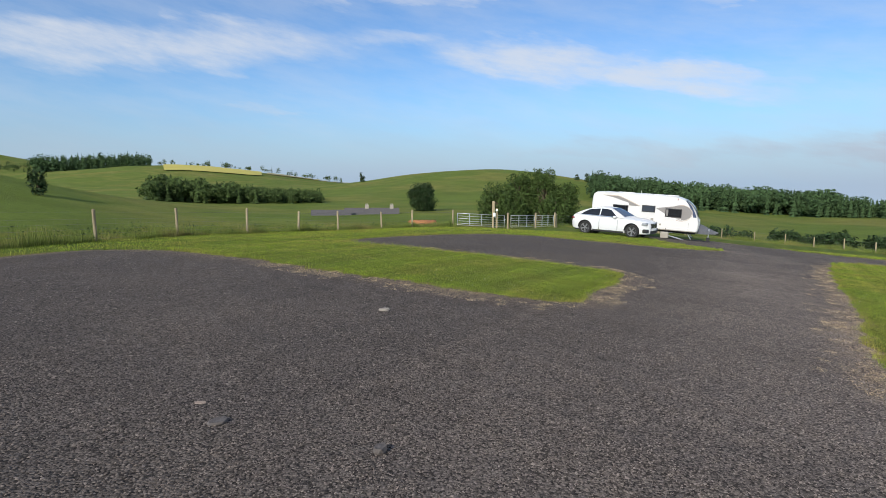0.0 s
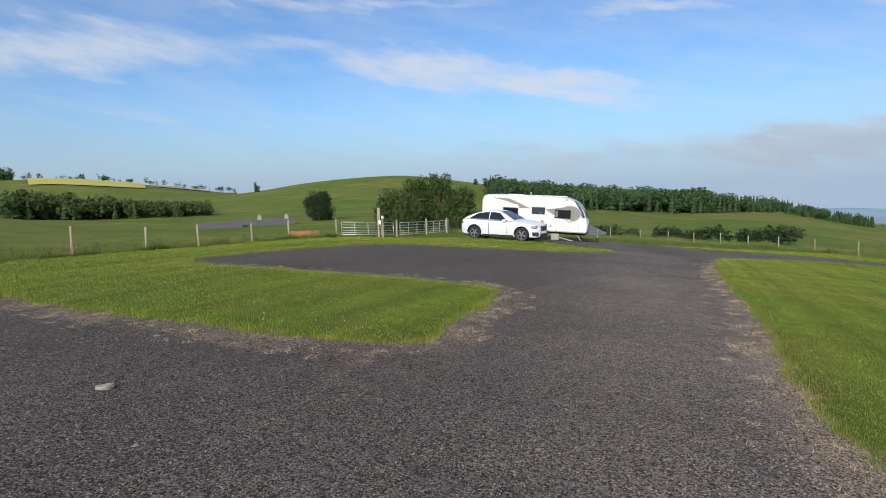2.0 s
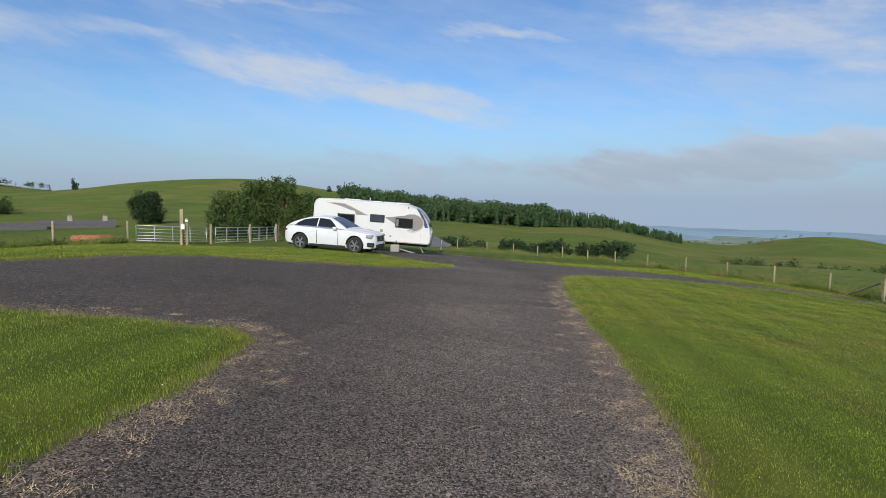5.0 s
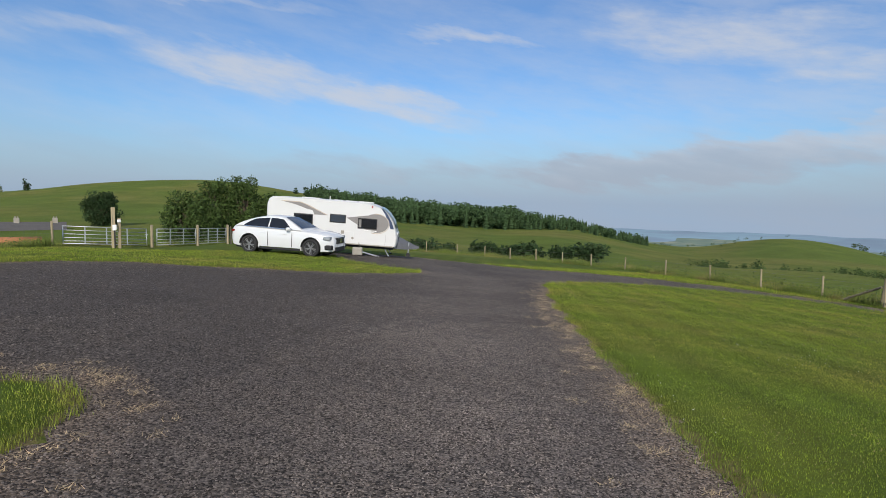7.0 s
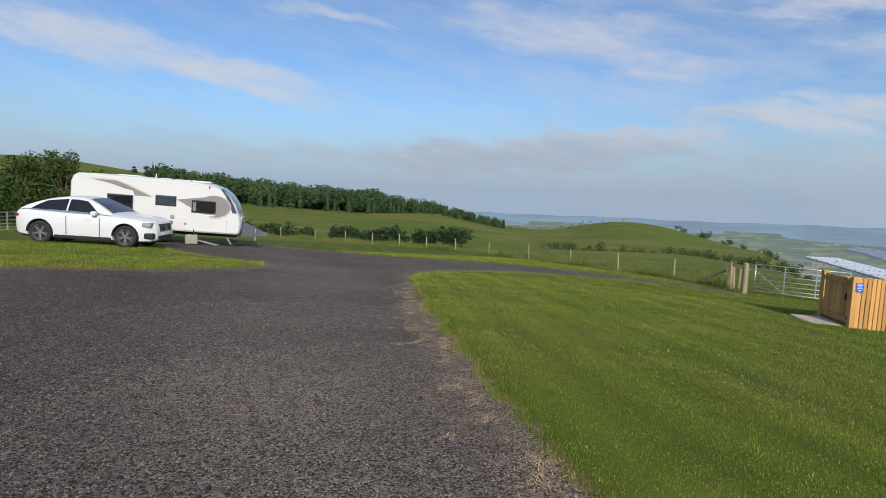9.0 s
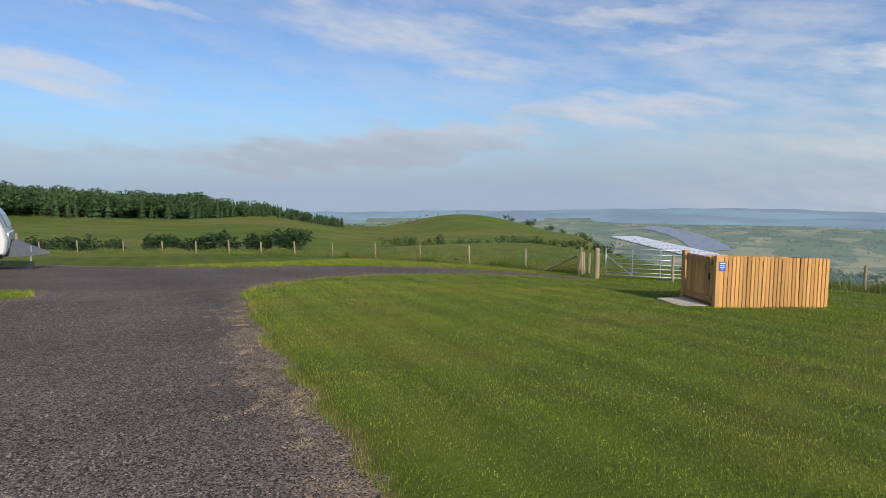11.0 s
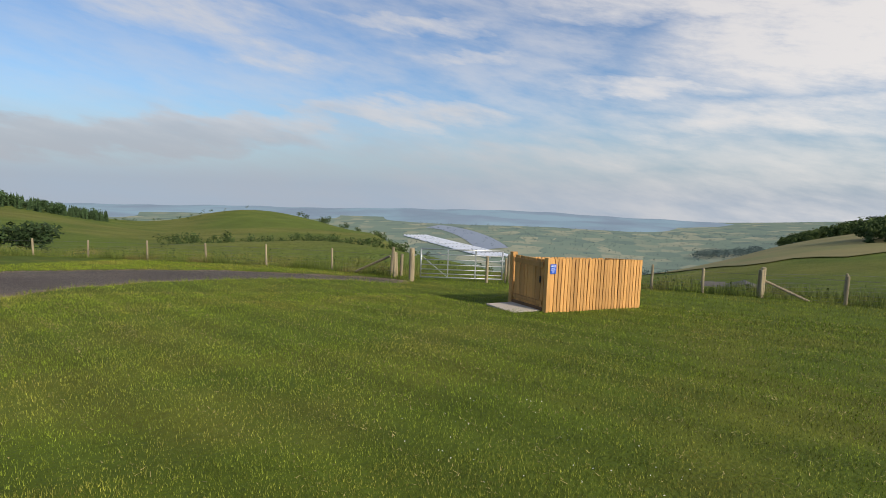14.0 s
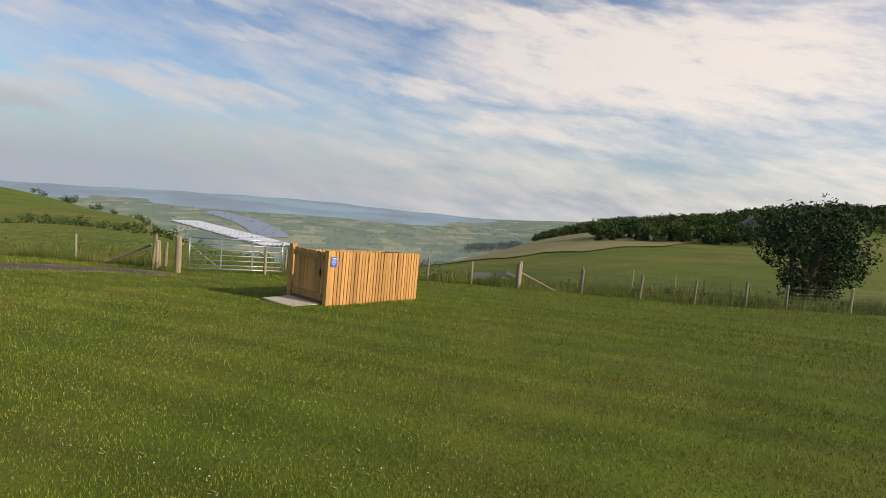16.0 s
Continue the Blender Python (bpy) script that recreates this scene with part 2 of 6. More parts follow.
edge_mix(M["gravel"], (0.180, 0.136, 0.100), 0.5, 1.25, 2.2, 1.1)
crushed(M["gravel"], 66.0, 0.2, 1.85)
worn(M["gravel"], 0.6)
stripes(M["grass"], 30.0, 1.1, 0.09)
edge_mix(M["grass"], (0.17, 0.13, 0.06), 0.25, 0.42, 3.0, 0.5)
M["pasture"] = material("pasture", (0.112, 0.152, 0.028), 0.95, scale=0.08, vary=0.35, fine=0.3, bump=0.9, bump_scale=2.5, spec=0.1,
                        second=(0.165, 0.168, 0.042), second_scale=0.02, second_at=(0.45, 0.66))
M["blade"] = material("grass_blade", (0.158, 0.216, 0.020), 0.7, scale=0.6, vary=0.25, island=0.68, spec=0.25,
                      second=(0.190, 0.180, 0.035), second_scale=0.6, second_at=(0.45, 0.7))
stripes(M["blade"], 30.0, 1.1, 0.09)
stripes(M["blade"], 30.0, 0.37, 0.11)
M["tall_blade"] = material("tall_grass", (0.125, 0.165, 0.035), 0.8, scale=0.4, vary=0.25, island=0.4, spec=0.2,
                           second=(0.22, 0.19, 0.07), second_scale=0.5, second_at=(0.5, 0.7))
M["straw"] = material("dry_straw", (0.42, 0.32, 0.19), 0.9, island=0.3)
M["clipping"] = material("dry_clippings", (0.27, 0.235, 0.085), 0.9, island=0.4)
M["clover"] = material("clover_white", (0.75, 0.75, 0.70), 0.8, island=0.15)
M["stone"] = material("gravel_stone", (0.138, 0.115, 0.098), 0.9, scale=30, vary=0.2, island=0.75, spec=0.3)
worn(M["stone"], 0.6)
M["pale_stone"] = material("pale_stone", (0.24, 0.185, 0.145), 0.85, scale=20, vary=0.25, island=0.35)
M["grey_stone"] = material("grey_stone", (0.095, 0.082, 0.075), 0.85, scale=15, vary=0.25, fine=0.1, bump=0.4)
M["slat"] = material("larch_slat", (0.53, 0.275, 0.085), 0.7, scale=5, vary=0.18, random=0.25, stretch=(8, 8, 0.7), bump=0.25, bump_scale=60,
                     second=(0.36, 0.185, 0.06), second_scale=2.0, second_at=(0.52, 0.72))
M["frame_wood"] = material("brown_frame_wood", (0.17, 0.085, 0.035), 0.8, scale=5, vary=0.2, stretch=(8, 8, 0.8), bump=0.2)
M["post"] = material("weathered_post", (0.33, 0.27, 0.17), 0.9, scale=4, vary=0.25, random=0.2, stretch=(9, 9, 0.8), bump=0.4, bump_scale=50,
                     second=(0.20, 0.17, 0.12), second_scale=2.0)
M["wire"] = material("galvanised_wire", (0.16, 0.16, 0.15), 0.5, metal=0.6)
M["galv"] = material("galvanised_steel", (0.48, 0.50, 0.50), 0.45, metal=0.75, scale=8, vary=0.15)
M["concrete"] = material("pale_concrete", (0.50, 0.44, 0.36), 0.9, scale=4, vary=0.15, fine=0.1, bump=0.3, bump_scale=60)
M["white_car"] = material("white_car_paint", (0.66, 0.67, 0.68), 0.18, scale=2, vary=0.02, spec=0.6)
M["white_gel"] = material("white_caravan_panel", (0.64, 0.64, 0.63), 0.3, scale=1.5, vary=0.04, fine=0.01)
M["glass_dark"] = material("tinted_glass", (0.012, 0.014, 0.017), 0.06, scale=3, vary=0.1, spec=0.7)
M["glass_blue"] = material("blue_tinted_window", (0.06, 0.08, 0.14), 0.08, scale=2, vary=0.2, spec=0.7)
M["glass_grey"] = material("grey_tinted_window", (0.035, 0.045, 0.06), 0.1, scale=2, vary=0.2, spec=0.7)
M["black"] = material("black_plastic", (0.015, 0.015, 0.016), 0.6, scale=9, vary=0.2)
M["rubber"] = material("tyre_rubber", (0.022, 0.022, 0.023), 0.85, scale=30, vary=0.2)
M["alloy"] = material("grey_alloy", (0.36, 0.36, 0.37), 0.35, metal=0.7, scale=12, vary=0.1)
M["chrome"] = material("chrome", (0.7, 0.7, 0.71), 0.15, metal=1.0, vary=0.05)
M["lamp"] = material("headlamp_lens", (0.30, 0.32, 0.34), 0.08, vary=0.3, spec=0.8)
M["red_lamp"] = material("red_lamp", (0.22, 0.015, 0.015), 0.15)
M["decal_grey"] = material("grey_decal", (0.22, 0.205, 0.195), 0.4, scale=2, vary=0.12)
M["decal_tan"] = material("tan_decal_line", (0.48, 0.41, 0.33), 0.4)
M["cover"] = material("grey_hitch_cover", (0.11, 0.115, 0.13), 0.7, scale=6, vary=0.25, bump=0.4, bump_scale=12)
M["cream_plastic"] = material("beige_plastic", (0.30, 0.28, 0.24), 0.6, vary=0.1)
M["curtain"] = material("pale_curtain", (0.20, 0.19, 0.18), 0.9)
M["blue_sign"] = material("blue_sign", (0.02, 0.11, 0.55), 0.4, vary=0.05)
M["sign_white"] = material("white_lettering", (0.8, 0.8, 0.8), 0.5)
M["bark"] = material("bark", (0.10, 0.075, 0.05), 0.95, scale=8, vary=0.3, bump=0.6, bump_scale=25)
M["leaf"] = material("green_leaf", (0.050, 0.082, 0.020), 0.75, scale=0.5, vary=0.25, island=0.45, spec=0.2)
M["leaf_dark"] = material("dark_leaf", (0.028, 0.052, 0.018), 0.75, scale=0.6, vary=0.25, island=0.45, spec=0.2)
M["conifer"] = material("conifer_needles", (0.050, 0.088, 0.036), 0.85, scale=0.02, vary=0.3, island=0.4, spec=0.1)
M["wood_leaf"] = material("far_wood_leaves", (0.060, 0.092, 0.030), 0.85, scale=0.02, vary=0.3, island=0.4, spec=0.1)
# leaves tinted blue and glowing a little, to stand for haze
M["far_leaf"] = material("haze_tinted_valley_leaves", (0.060, 0.092, 0.088), 0.9, scale=0.01, vary=0.2, island=0.25, emit=0.25)
M["slate"] = material("slate_roof", (0.085, 0.080, 0.080), 0.8, scale=1.0, vary=0.2, fine=0.1)
M["house_wall"] = material("stone_wall", (0.30, 0.27, 0.23), 0.9, scale=1.2, vary=0.25, fine=0.15)
M["rust"] = material("rusty_orange_metal", (0.36, 0.15, 0.06), 0.8, scale=2.5, vary=0.3, second=(0.25, 0.11, 0.06), second_scale=3)
# no light source: a faint glow is added to brighten the white
M["tunnel"] = material("glowing_white_polytunnel", (0.75, 0.78, 0.82), 0.5, scale=0.02, vary=0.1, emit=0.12)
# haze over the river put in as flat grey and a faint glow
M["water"] = material("glowing_river_water", (0.19, 0.23, 0.29), 0.6, scale=0.004, vary=0.05, emit=0.2)
# distance haze painted in: blue base colour plus a glow
M["far_hill"] = material("haze_tinted_far_hill", (0.145, 0.195, 0.25), 1.0, scale=0.0012, vary=0.14, emit=0.55, spec=0.0,
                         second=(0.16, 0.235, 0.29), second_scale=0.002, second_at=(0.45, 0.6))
M["yellow_field"] = material("yellow_field", (0.46, 0.40, 0.08), 0.95, scale=0.02, vary=0.1)
M["dry"] = material("dry_pasture", (0.215, 0.185, 0.055), 0.95, scale=0.05, vary=0.2, fine=0.15, second=(0.17, 0.175, 0.045), second_scale=0.02)
M["crop"] = material("pale_hay_field", (0.30, 0.27, 0.12), 0.95, scale=0.02, vary=0.15)


def valley_material():
    """Patchwork of far fields; haze of miles of air painted into colour and glow."""
    m = material("haze_tinted_valley_fields", (0.2, 0.25, 0.15), 1.0, spec=0.0)
    n, l = m.node_tree.nodes, m.node_tree.links
    b = n["Principled BSDF"]
    co, mp, v = n.new("ShaderNodeTexCoord"), n.new("ShaderNodeMapping"), n.new("ShaderNodeTexVoronoi")
    mp.inputs["Scale"].default_value = (0.0016, 0.0030, 0.002)
    mp.inputs["Rotation"].default_value = (0, 0, 0.5)
    l.new(co.outputs["Object"], mp.inputs[0])
    l.new(mp.outputs[0], v.inputs["Vector"])
    sp = n.new("ShaderNodeSeparateColor")
    l.new(v.outputs["Color"], sp.inputs[0])
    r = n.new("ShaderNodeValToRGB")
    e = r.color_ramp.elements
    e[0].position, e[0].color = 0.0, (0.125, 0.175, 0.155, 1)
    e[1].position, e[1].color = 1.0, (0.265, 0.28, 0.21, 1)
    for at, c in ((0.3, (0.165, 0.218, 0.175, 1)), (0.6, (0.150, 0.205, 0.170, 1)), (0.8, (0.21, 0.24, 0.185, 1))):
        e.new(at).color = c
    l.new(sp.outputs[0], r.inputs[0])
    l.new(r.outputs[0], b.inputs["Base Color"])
    # the fields glow faintly in their own colour, as haze would lift them
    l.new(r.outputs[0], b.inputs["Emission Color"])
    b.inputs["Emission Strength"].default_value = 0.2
    return m


M["valley"] = valley_material()

# ---- helpers for building ----
def link_mesh(name, verts, faces, mat, parent=None, smooth=False):
    me = bpy.data.meshes.new(name)
    me.from_pydata(verts, [], faces)
    me.update()
    if mat:
        me.materials.append(mat)
    if smooth:
        me.polygons.foreach_set("use_smooth", [True] * len(me.polygons))
    ob = new(name, me)
    if parent:
        ob.parent = parent
    return ob


def part(name, bm, mat, parent=None, label="", smooth=False):
    """Links a bmesh as one mesh object under its thing."""
    me = bpy.data.meshes.new(name)
    bmesh.ops.recalc_face_normals(bm, faces=bm.faces)
    bm.to_mesh(me)
    bm.free()
    if mat:
        me.materials.append(mat)
    if smooth:
        me.polygons.foreach_set("use_smooth", [True] * len(me.polygons))
    ob = new(name, me)
    if parent:
        ob.parent = parent
    if label:
        ob["label"] = label
    return ob


def thing(name, m, label, category, group="", kind=""):
    ob = new(name)
    ob.empty_display_size = 0.2
    ob.matrix_world = m
    return tagged(ob, label, category, group, kind)


def box(bm, lo, hi, bevel=0.0):
    c = [(a + b) / 2 for a, b in zip(lo, hi)]
    s = [max(b - a, 1e-4) for a, b in zip(lo, hi)]
    r = bmesh.ops.create_cube(bm, size=1.0, matrix=Matrix.Translation(c) @ Matrix.Diagonal((*s, 1)))
    if bevel:
        es = {e for v in r["verts"] for e in v.link_edges}
        bmesh.ops.bevel(bm, geom=list(es), offset=bevel, segments=2, affect="EDGES", profile=0.5)
    return bm


def boxed(lo, hi, bevel=0.0):
    return box(bmesh.new(), lo, hi, bevel)


def rod(bm, a, b, r0, r1=None, n=8):
    a, b = Vector(a), Vector(b)
    d = b - a
    m = Matrix.Translation((a + b) / 2) @ d.to_track_quat("Z", "Y").to_matrix().to_4x4()
    bmesh.ops.create_cone(bm, cap_ends=True, segments=n, radius1=r0, radius2=r0 if r1 is None else r1, depth=d.length, matrix=m)
    return bm


def smooth01(t):
    t = np.clip(t, 0, 1)
    return t * t * (3 - 2 * t)


# ---- ground ----
CX, CY = 4.0, 9.0


def site_z(x, y):
    """The levelled field of the campsite, falling gently to the east and north."""
    sp = 1.2 * np.log1p(np.exp(np.clip(x / 1.2, -30, 30)))
    west, north = smooth01((2 - x) / 10), smooth01((9 - x) / 7)
    fall = 0.03 * np.maximum(0, y - 14) * west + 0.035 * np.maximum(0, y - 26) * north * (1 - west)
    return 0.05 - 0.080 * sp - 0.0148 * y - 0.0004 * np.maximum(0, y - 12) ** 2 - fall


def hill(az, r, at_az, at_r, height, wide, deep):
    return height * np.exp(-((az - at_az) / wide) ** 2 - ((r - at_r) / deep) ** 2)


def land_z(x, y):
    """Height of the land: the site in the middle, hills round it, the river valley to the east."""
    dx, dy = x - CX, y - CY
    r = np.hypot(dx, dy)
    az = np.degrees(np.arctan2(dx, dy))
    east = smooth01((az - 70) / 10) * smooth01((150 - az) / 30)
    level = 17 * smooth01((az - 8) / 14) * smooth01((74 - az) / 14)
    s = smooth01((r - 30 + 4 * east - level) / (85 - 33 * east - level))
    up_n = -8.0 - 5.0 * smooth01((az - 5) / 30)
    steep = smooth01((az - 68) / 9)
    valley = -15 - 185 * (smooth01((r - 100) / 1400) * (1 - steep) + smooth01((r - 50) / 900) * steep)
    up_s = -12.5 - 0.012 * np.maximum(0, r - 100)
    deep = smooth01((r - 430) / 450) * smooth01((az - 14) / 14) * smooth01((165 - az) / 15)
    e = np.maximum(smooth01((az - 36) / 16), deep)
    f = smooth01((az - 84) / 33) * (1 - deep)
    far = up_n * (1 - e) + (valley * (1 - f) + up_s * f) * e
    back = smooth01((np.abs(az + 15) - 110) / 40)
    far = far * (1 - back) + (-6.0) * back
    far = far + hill(az, r, 1, 480, 21, 15, 150) + hill(az, r, -27, 1000, 34, 13, 280) + hill(az, r, -46, 1500, 80, 12, 320)
    far = far + hill(az, r, -50, 200, 15, 15, 70) + hill(az, r, 57, 420, 21, 9, 110) + hill(az, r, 133, 410, 15, 11, 100)
    near = np.where(r < 150, site_z(np.clip(x, -40, 60), np.clip(y, -40, 70)), -6)
    return near * (1 - s) + far * s


# outline of the gravel: two pitches, the track between them and the way to the gate
ROAD_LINE = [(-13.0, 9.5), (-11.1, 12.0), (-10.2, 13.8), (-9.2, 14.9), (-8.0, 14.9), (-6.0, 13.7), (-4.1, 12.4), (-2.9, 11.4), (-1.1, 10.2), (0.2, 9.4),
             (1.2, 9.0), (1.9, 9.1), (2.5, 10.3), (3.2, 11.7), (3.7, 12.9), (3.4, 13.7), (2.3, 14.3), (-0.6, 15.7), (-2.5, 17.4), (-4.3, 19.6),
             (-3.3, 21.0), (-1.1, 22.2), (1.5, 24.0), (2.6, 24.7), (5.0, 24.6), (8.6, 24.4), (10.3, 24.9), (11.7, 25.8), (12.0, 26.8),
             (11.2, 28.1), (10.5, 30.5), (10.8, 37.0), (16.5, 38.0), (17.0, 36.2), (18.5, 34.0), (20, 31.9), (23, 30.8), (25.4, 29.0),
             (27.0, 26.2), (27.3, 23), (27.1, 20.5), (26.4, 19.0)]
ROAD_BACK = [(25.3, 18.9), (25.5, 20.6), (25.0, 22.6), (23.6, 24), (21.5, 25), (19.4, 25.3), (17.2, 24.8), (15.4, 23.7), (14.6, 22.6),
             (12.9, 20.0), (11.3, 17.6), (10.1, 15.5), (9.2, 14.0), (8.3, 12.3), (7.5, 10.8), (6.7, 9.6), (5.5, 7.7), (4.7, 6.1), (4.2, 4.5),
             (3.4, 1.5), (2.8, -3), (2.5, -9), (-13.5, -9)]
ROAD_POLY = np.array(ROAD_LINE + ROAD_BACK)


def road_distance(px, py):
    """Signed distance to the gravel's edge, negative on the gravel."""
    q = np.stack([px, py], -1)
    best = np.full(px.shape, 1e9)
    inside = np.zeros(px.shape, bool)
    for a, b in zip(ROAD_POLY, np.roll(ROAD_POLY, -1, 0)):
        ab = b - a
        t = np.clip(((q - a) @ ab) / (ab @ ab), 0, 1)
        best = np.minimum(best, np.hypot(*np.moveaxis(q - a - t[..., None] * ab, -1, 0)))
        cross = ((a[1] > py) != (b[1] > py)) & (px < (b[0] - a[0]) * (py - a[1]) / (b[1] - a[1] + 1e-12) + a[0])
        inside ^= cross
    return np.where(inside, -best, best)


def wobble(px, py):
    return 0.10 * np.sin(1.9 * px + 2.3 * np.sin(0.8 * py)) * np.sin(2.3 * py + 1.7 * np.sin(1.1 * px)) + 0.04 * np.sin(7 * px + 3 * py) * np.sin(6 * py - 4 * px)


def wear_at(px, py):
    """How far wheels have packed the gravel: most on the way through, least on the pitches."""
    line = np.array([(1.2, -6.0), (2.2, 1.5), (4.2, 7.0), (7.0, 13.0), (9.5, 18.0), (12.5, 24.0), (14.5, 34.0)])
    q = np.stack([px, py], -1)
    best = np.full(px.shape, 1e9)
    for a, b in zip(line, line[1:]):
        ab = b - a
        t = np.clip(((q - a) @ ab) / (ab @ ab), 0, 1)
        best = np.minimum(best, np.hypot(*np.moveaxis(q - a - t[..., None] * ab, -1, 0)))
    return np.maximum(np.exp(-(best / 1.9) ** 2), np.maximum(0.8 * smooth01((px - 13) / 4), 0.6 * smooth01((9 - py) / 6) * smooth01((px + 3.5) / 6))) * (0.75 + 0.25 * np.sin(1.1 * px + 0.6 * py) * np.sin(0.9 * py - 0.4 * px))


def build_ground():
    """One sheet: a fine grid on the site whose cells the gravel's edge follows, rings of growing size round it to the horizon."""
    x0, x1, y0, y1, step = -18.0, 34.0, -8.0, 44.0, 0.2
    nx, ny = int((x1 - x0) / step) + 1, int((y1 - y0) / step) + 1
    gx, gy = np.meshgrid(np.linspace(x0, x1, nx), np.linspace(y0, y1, ny))
    sd = road_distance(gx, gy) + wobble(gx, gy)
    ddx, ddy = np.gradient(sd, step, axis=1), np.gradient(sd, step, axis=0)
    g2 = np.maximum(ddx ** 2 + ddy ** 2, 0.3)
    snap = (np.abs(sd) < 0.55 * step)
    snap[0], snap[-1], snap[:, 0], snap[:, -1] = False, False, False, False
    gx = np.where(snap, gx - np.clip(sd * ddx / g2, -0.09, 0.09), gx)
    gy = np.where(snap, gy - np.clip(sd * ddy / g2, -0.09, 0.09), gy)
    gz = land_z(gx, gy)
    d2 = road_distance(gx, gy) + wobble(gx, gy)
    gz = gz + np.where(d2 > 0, 0.025 * smooth01(d2 / 0.3), 0.0)
    gz = gz + 0.012 * np.sin(3.1 * gx + 1.3 * gy) * np.sin(2.3 * gy - 0.7 * gx) + 0.006 * np.sin(9 * gx) * np.sin(8.3 * gy)
    verts = np.stack([gx, gy, gz], -1).reshape(-1, 3)
    idx = np.arange(nx * ny).reshape(ny, nx)
    quads = np.stack([idx[:-1, :-1], idx[:-1, 1:], idx[1:, 1:], idx[1:, :-1]], -1).reshape(-1, 4)
    cc = verts[quads].mean(1)
    on = (road_distance(cc[:, 0], cc[:, 1]) + wobble(cc[:, 0], cc[:, 1])) < 0

    def sheet(name, keep, mat):
        used, inv = np.unique(quads[keep], return_inverse=True)
        ob = link_mesh(name, verts[used].tolist(), inv.reshape(-1, 4).tolist(), mat, smooth=True)
        at = ob.data.attributes.new("edge", "FLOAT", "POINT")
        at.data.foreach_set("value", np.abs(d2.reshape(-1)[used]).astype(np.float32))
        at = ob.data.attributes.new("wear", "FLOAT", "POINT")
        at.data.foreach_set("value", wear_at(verts[used][:, 0], verts[used][:, 1]).astype(np.float32))
        return ob

    tagged(sheet("road", on, M["gravel"]), "dark grey crushed gravel track and pitches with reddish edges", "gravel track", kind="structure")
    lawn = sheet("ground", ~on, M["grass"])
    tagged(lawn, "mown green lawn with clover and faint mowing stripes", "lawn", kind="structure")
    # land beyond the site
    rings = 150
    bx = np.concatenate([np.linspace(x0, x1, 53), np.full(51, x1), np.linspace(x1, x0, 53), np.full(51, x0)])
    by = np.concatenate([np.full(53, y0), np.linspace(y0, y1, 53)[1:-1], np.full(53, y1), np.linspace(y1, y0, 53)[1:-1]])
    an = np.arctan2(bx - CX, by - CY)
    fine = np.radians(np.linspace(-180, 180, 721)[:-1])
    an2 = np.unique(np.concatenate([an, fine]).round(5))
    # exact ray to the square's edge
    s_, c_ = np.sin(an2), np.cos(an2)
    tx = np.where(s_ > 0, (x1 - CX) / np.maximum(s_, 1e-9), (x0 - CX) / np.minimum(s_, -1e-9))
    ty = np.where(c_ > 0, (y1 - CY) / np.maximum(c_, 1e-9), (y0 - CY) / np.minimum(c_, -1e-9))
    rb2 = np.minimum(tx, ty)
    k = np.linspace(0, 1, rings)[:, None]
    rr = rb2[None] * (4900 / rb2[None]) ** k
    X, Y = CX + rr * s_[None], CY + rr * c_[None]
    Z = land_z(X, Y)
    rough = smooth01((rr - rb2[None]) / 30) * np.clip(rr / 400, 0, 1.2)
    Z = Z + rough * (0.8 * np.sin(X * 0.021 + 1.2 * np.sin(Y * 0.013)) * np.sin(Y * 0.017) + 0.35 * np.sin(X * 0.07 + Y * 0.03) * np.sin(Y * 0.061))
    Z = Z + np.where(k == 0, 0.02, 0)
    v = np.stack([X, Y, Z], -1).reshape(-1, 3)
    n = len(an2)
    i = np.arange(rings * n).reshape(rings, n)
    q = np.stack([i[:-1], np.roll(i, -1, 1)[:-1], np.roll(i, -1, 1)[1:], i[1:]], -1).reshape(-1, 4)
    ob = link_mesh("ground_pasture", v.tolist(), q.tolist(), M["pasture"], smooth=True)
    tagged(ob, "rolling green pasture hills with rough grass and worn patches", "pasture", kind="structure")


build_ground()


def ground_z(x, y):
    return float(land_z(np.array(float(x)), np.array(float(y))))


# ---- far land: valley, river, ridges ----
def polar(az, r):
    a = radians(az)
    return CX + r * math.sin(a), CY + r * math.cos(a)


def on(x, y, heading=0.0, dz=0.0):
    """A pose on the ground."""
    return pose(x, y, ground_z(x, y) + dz, 0, 0, heading)


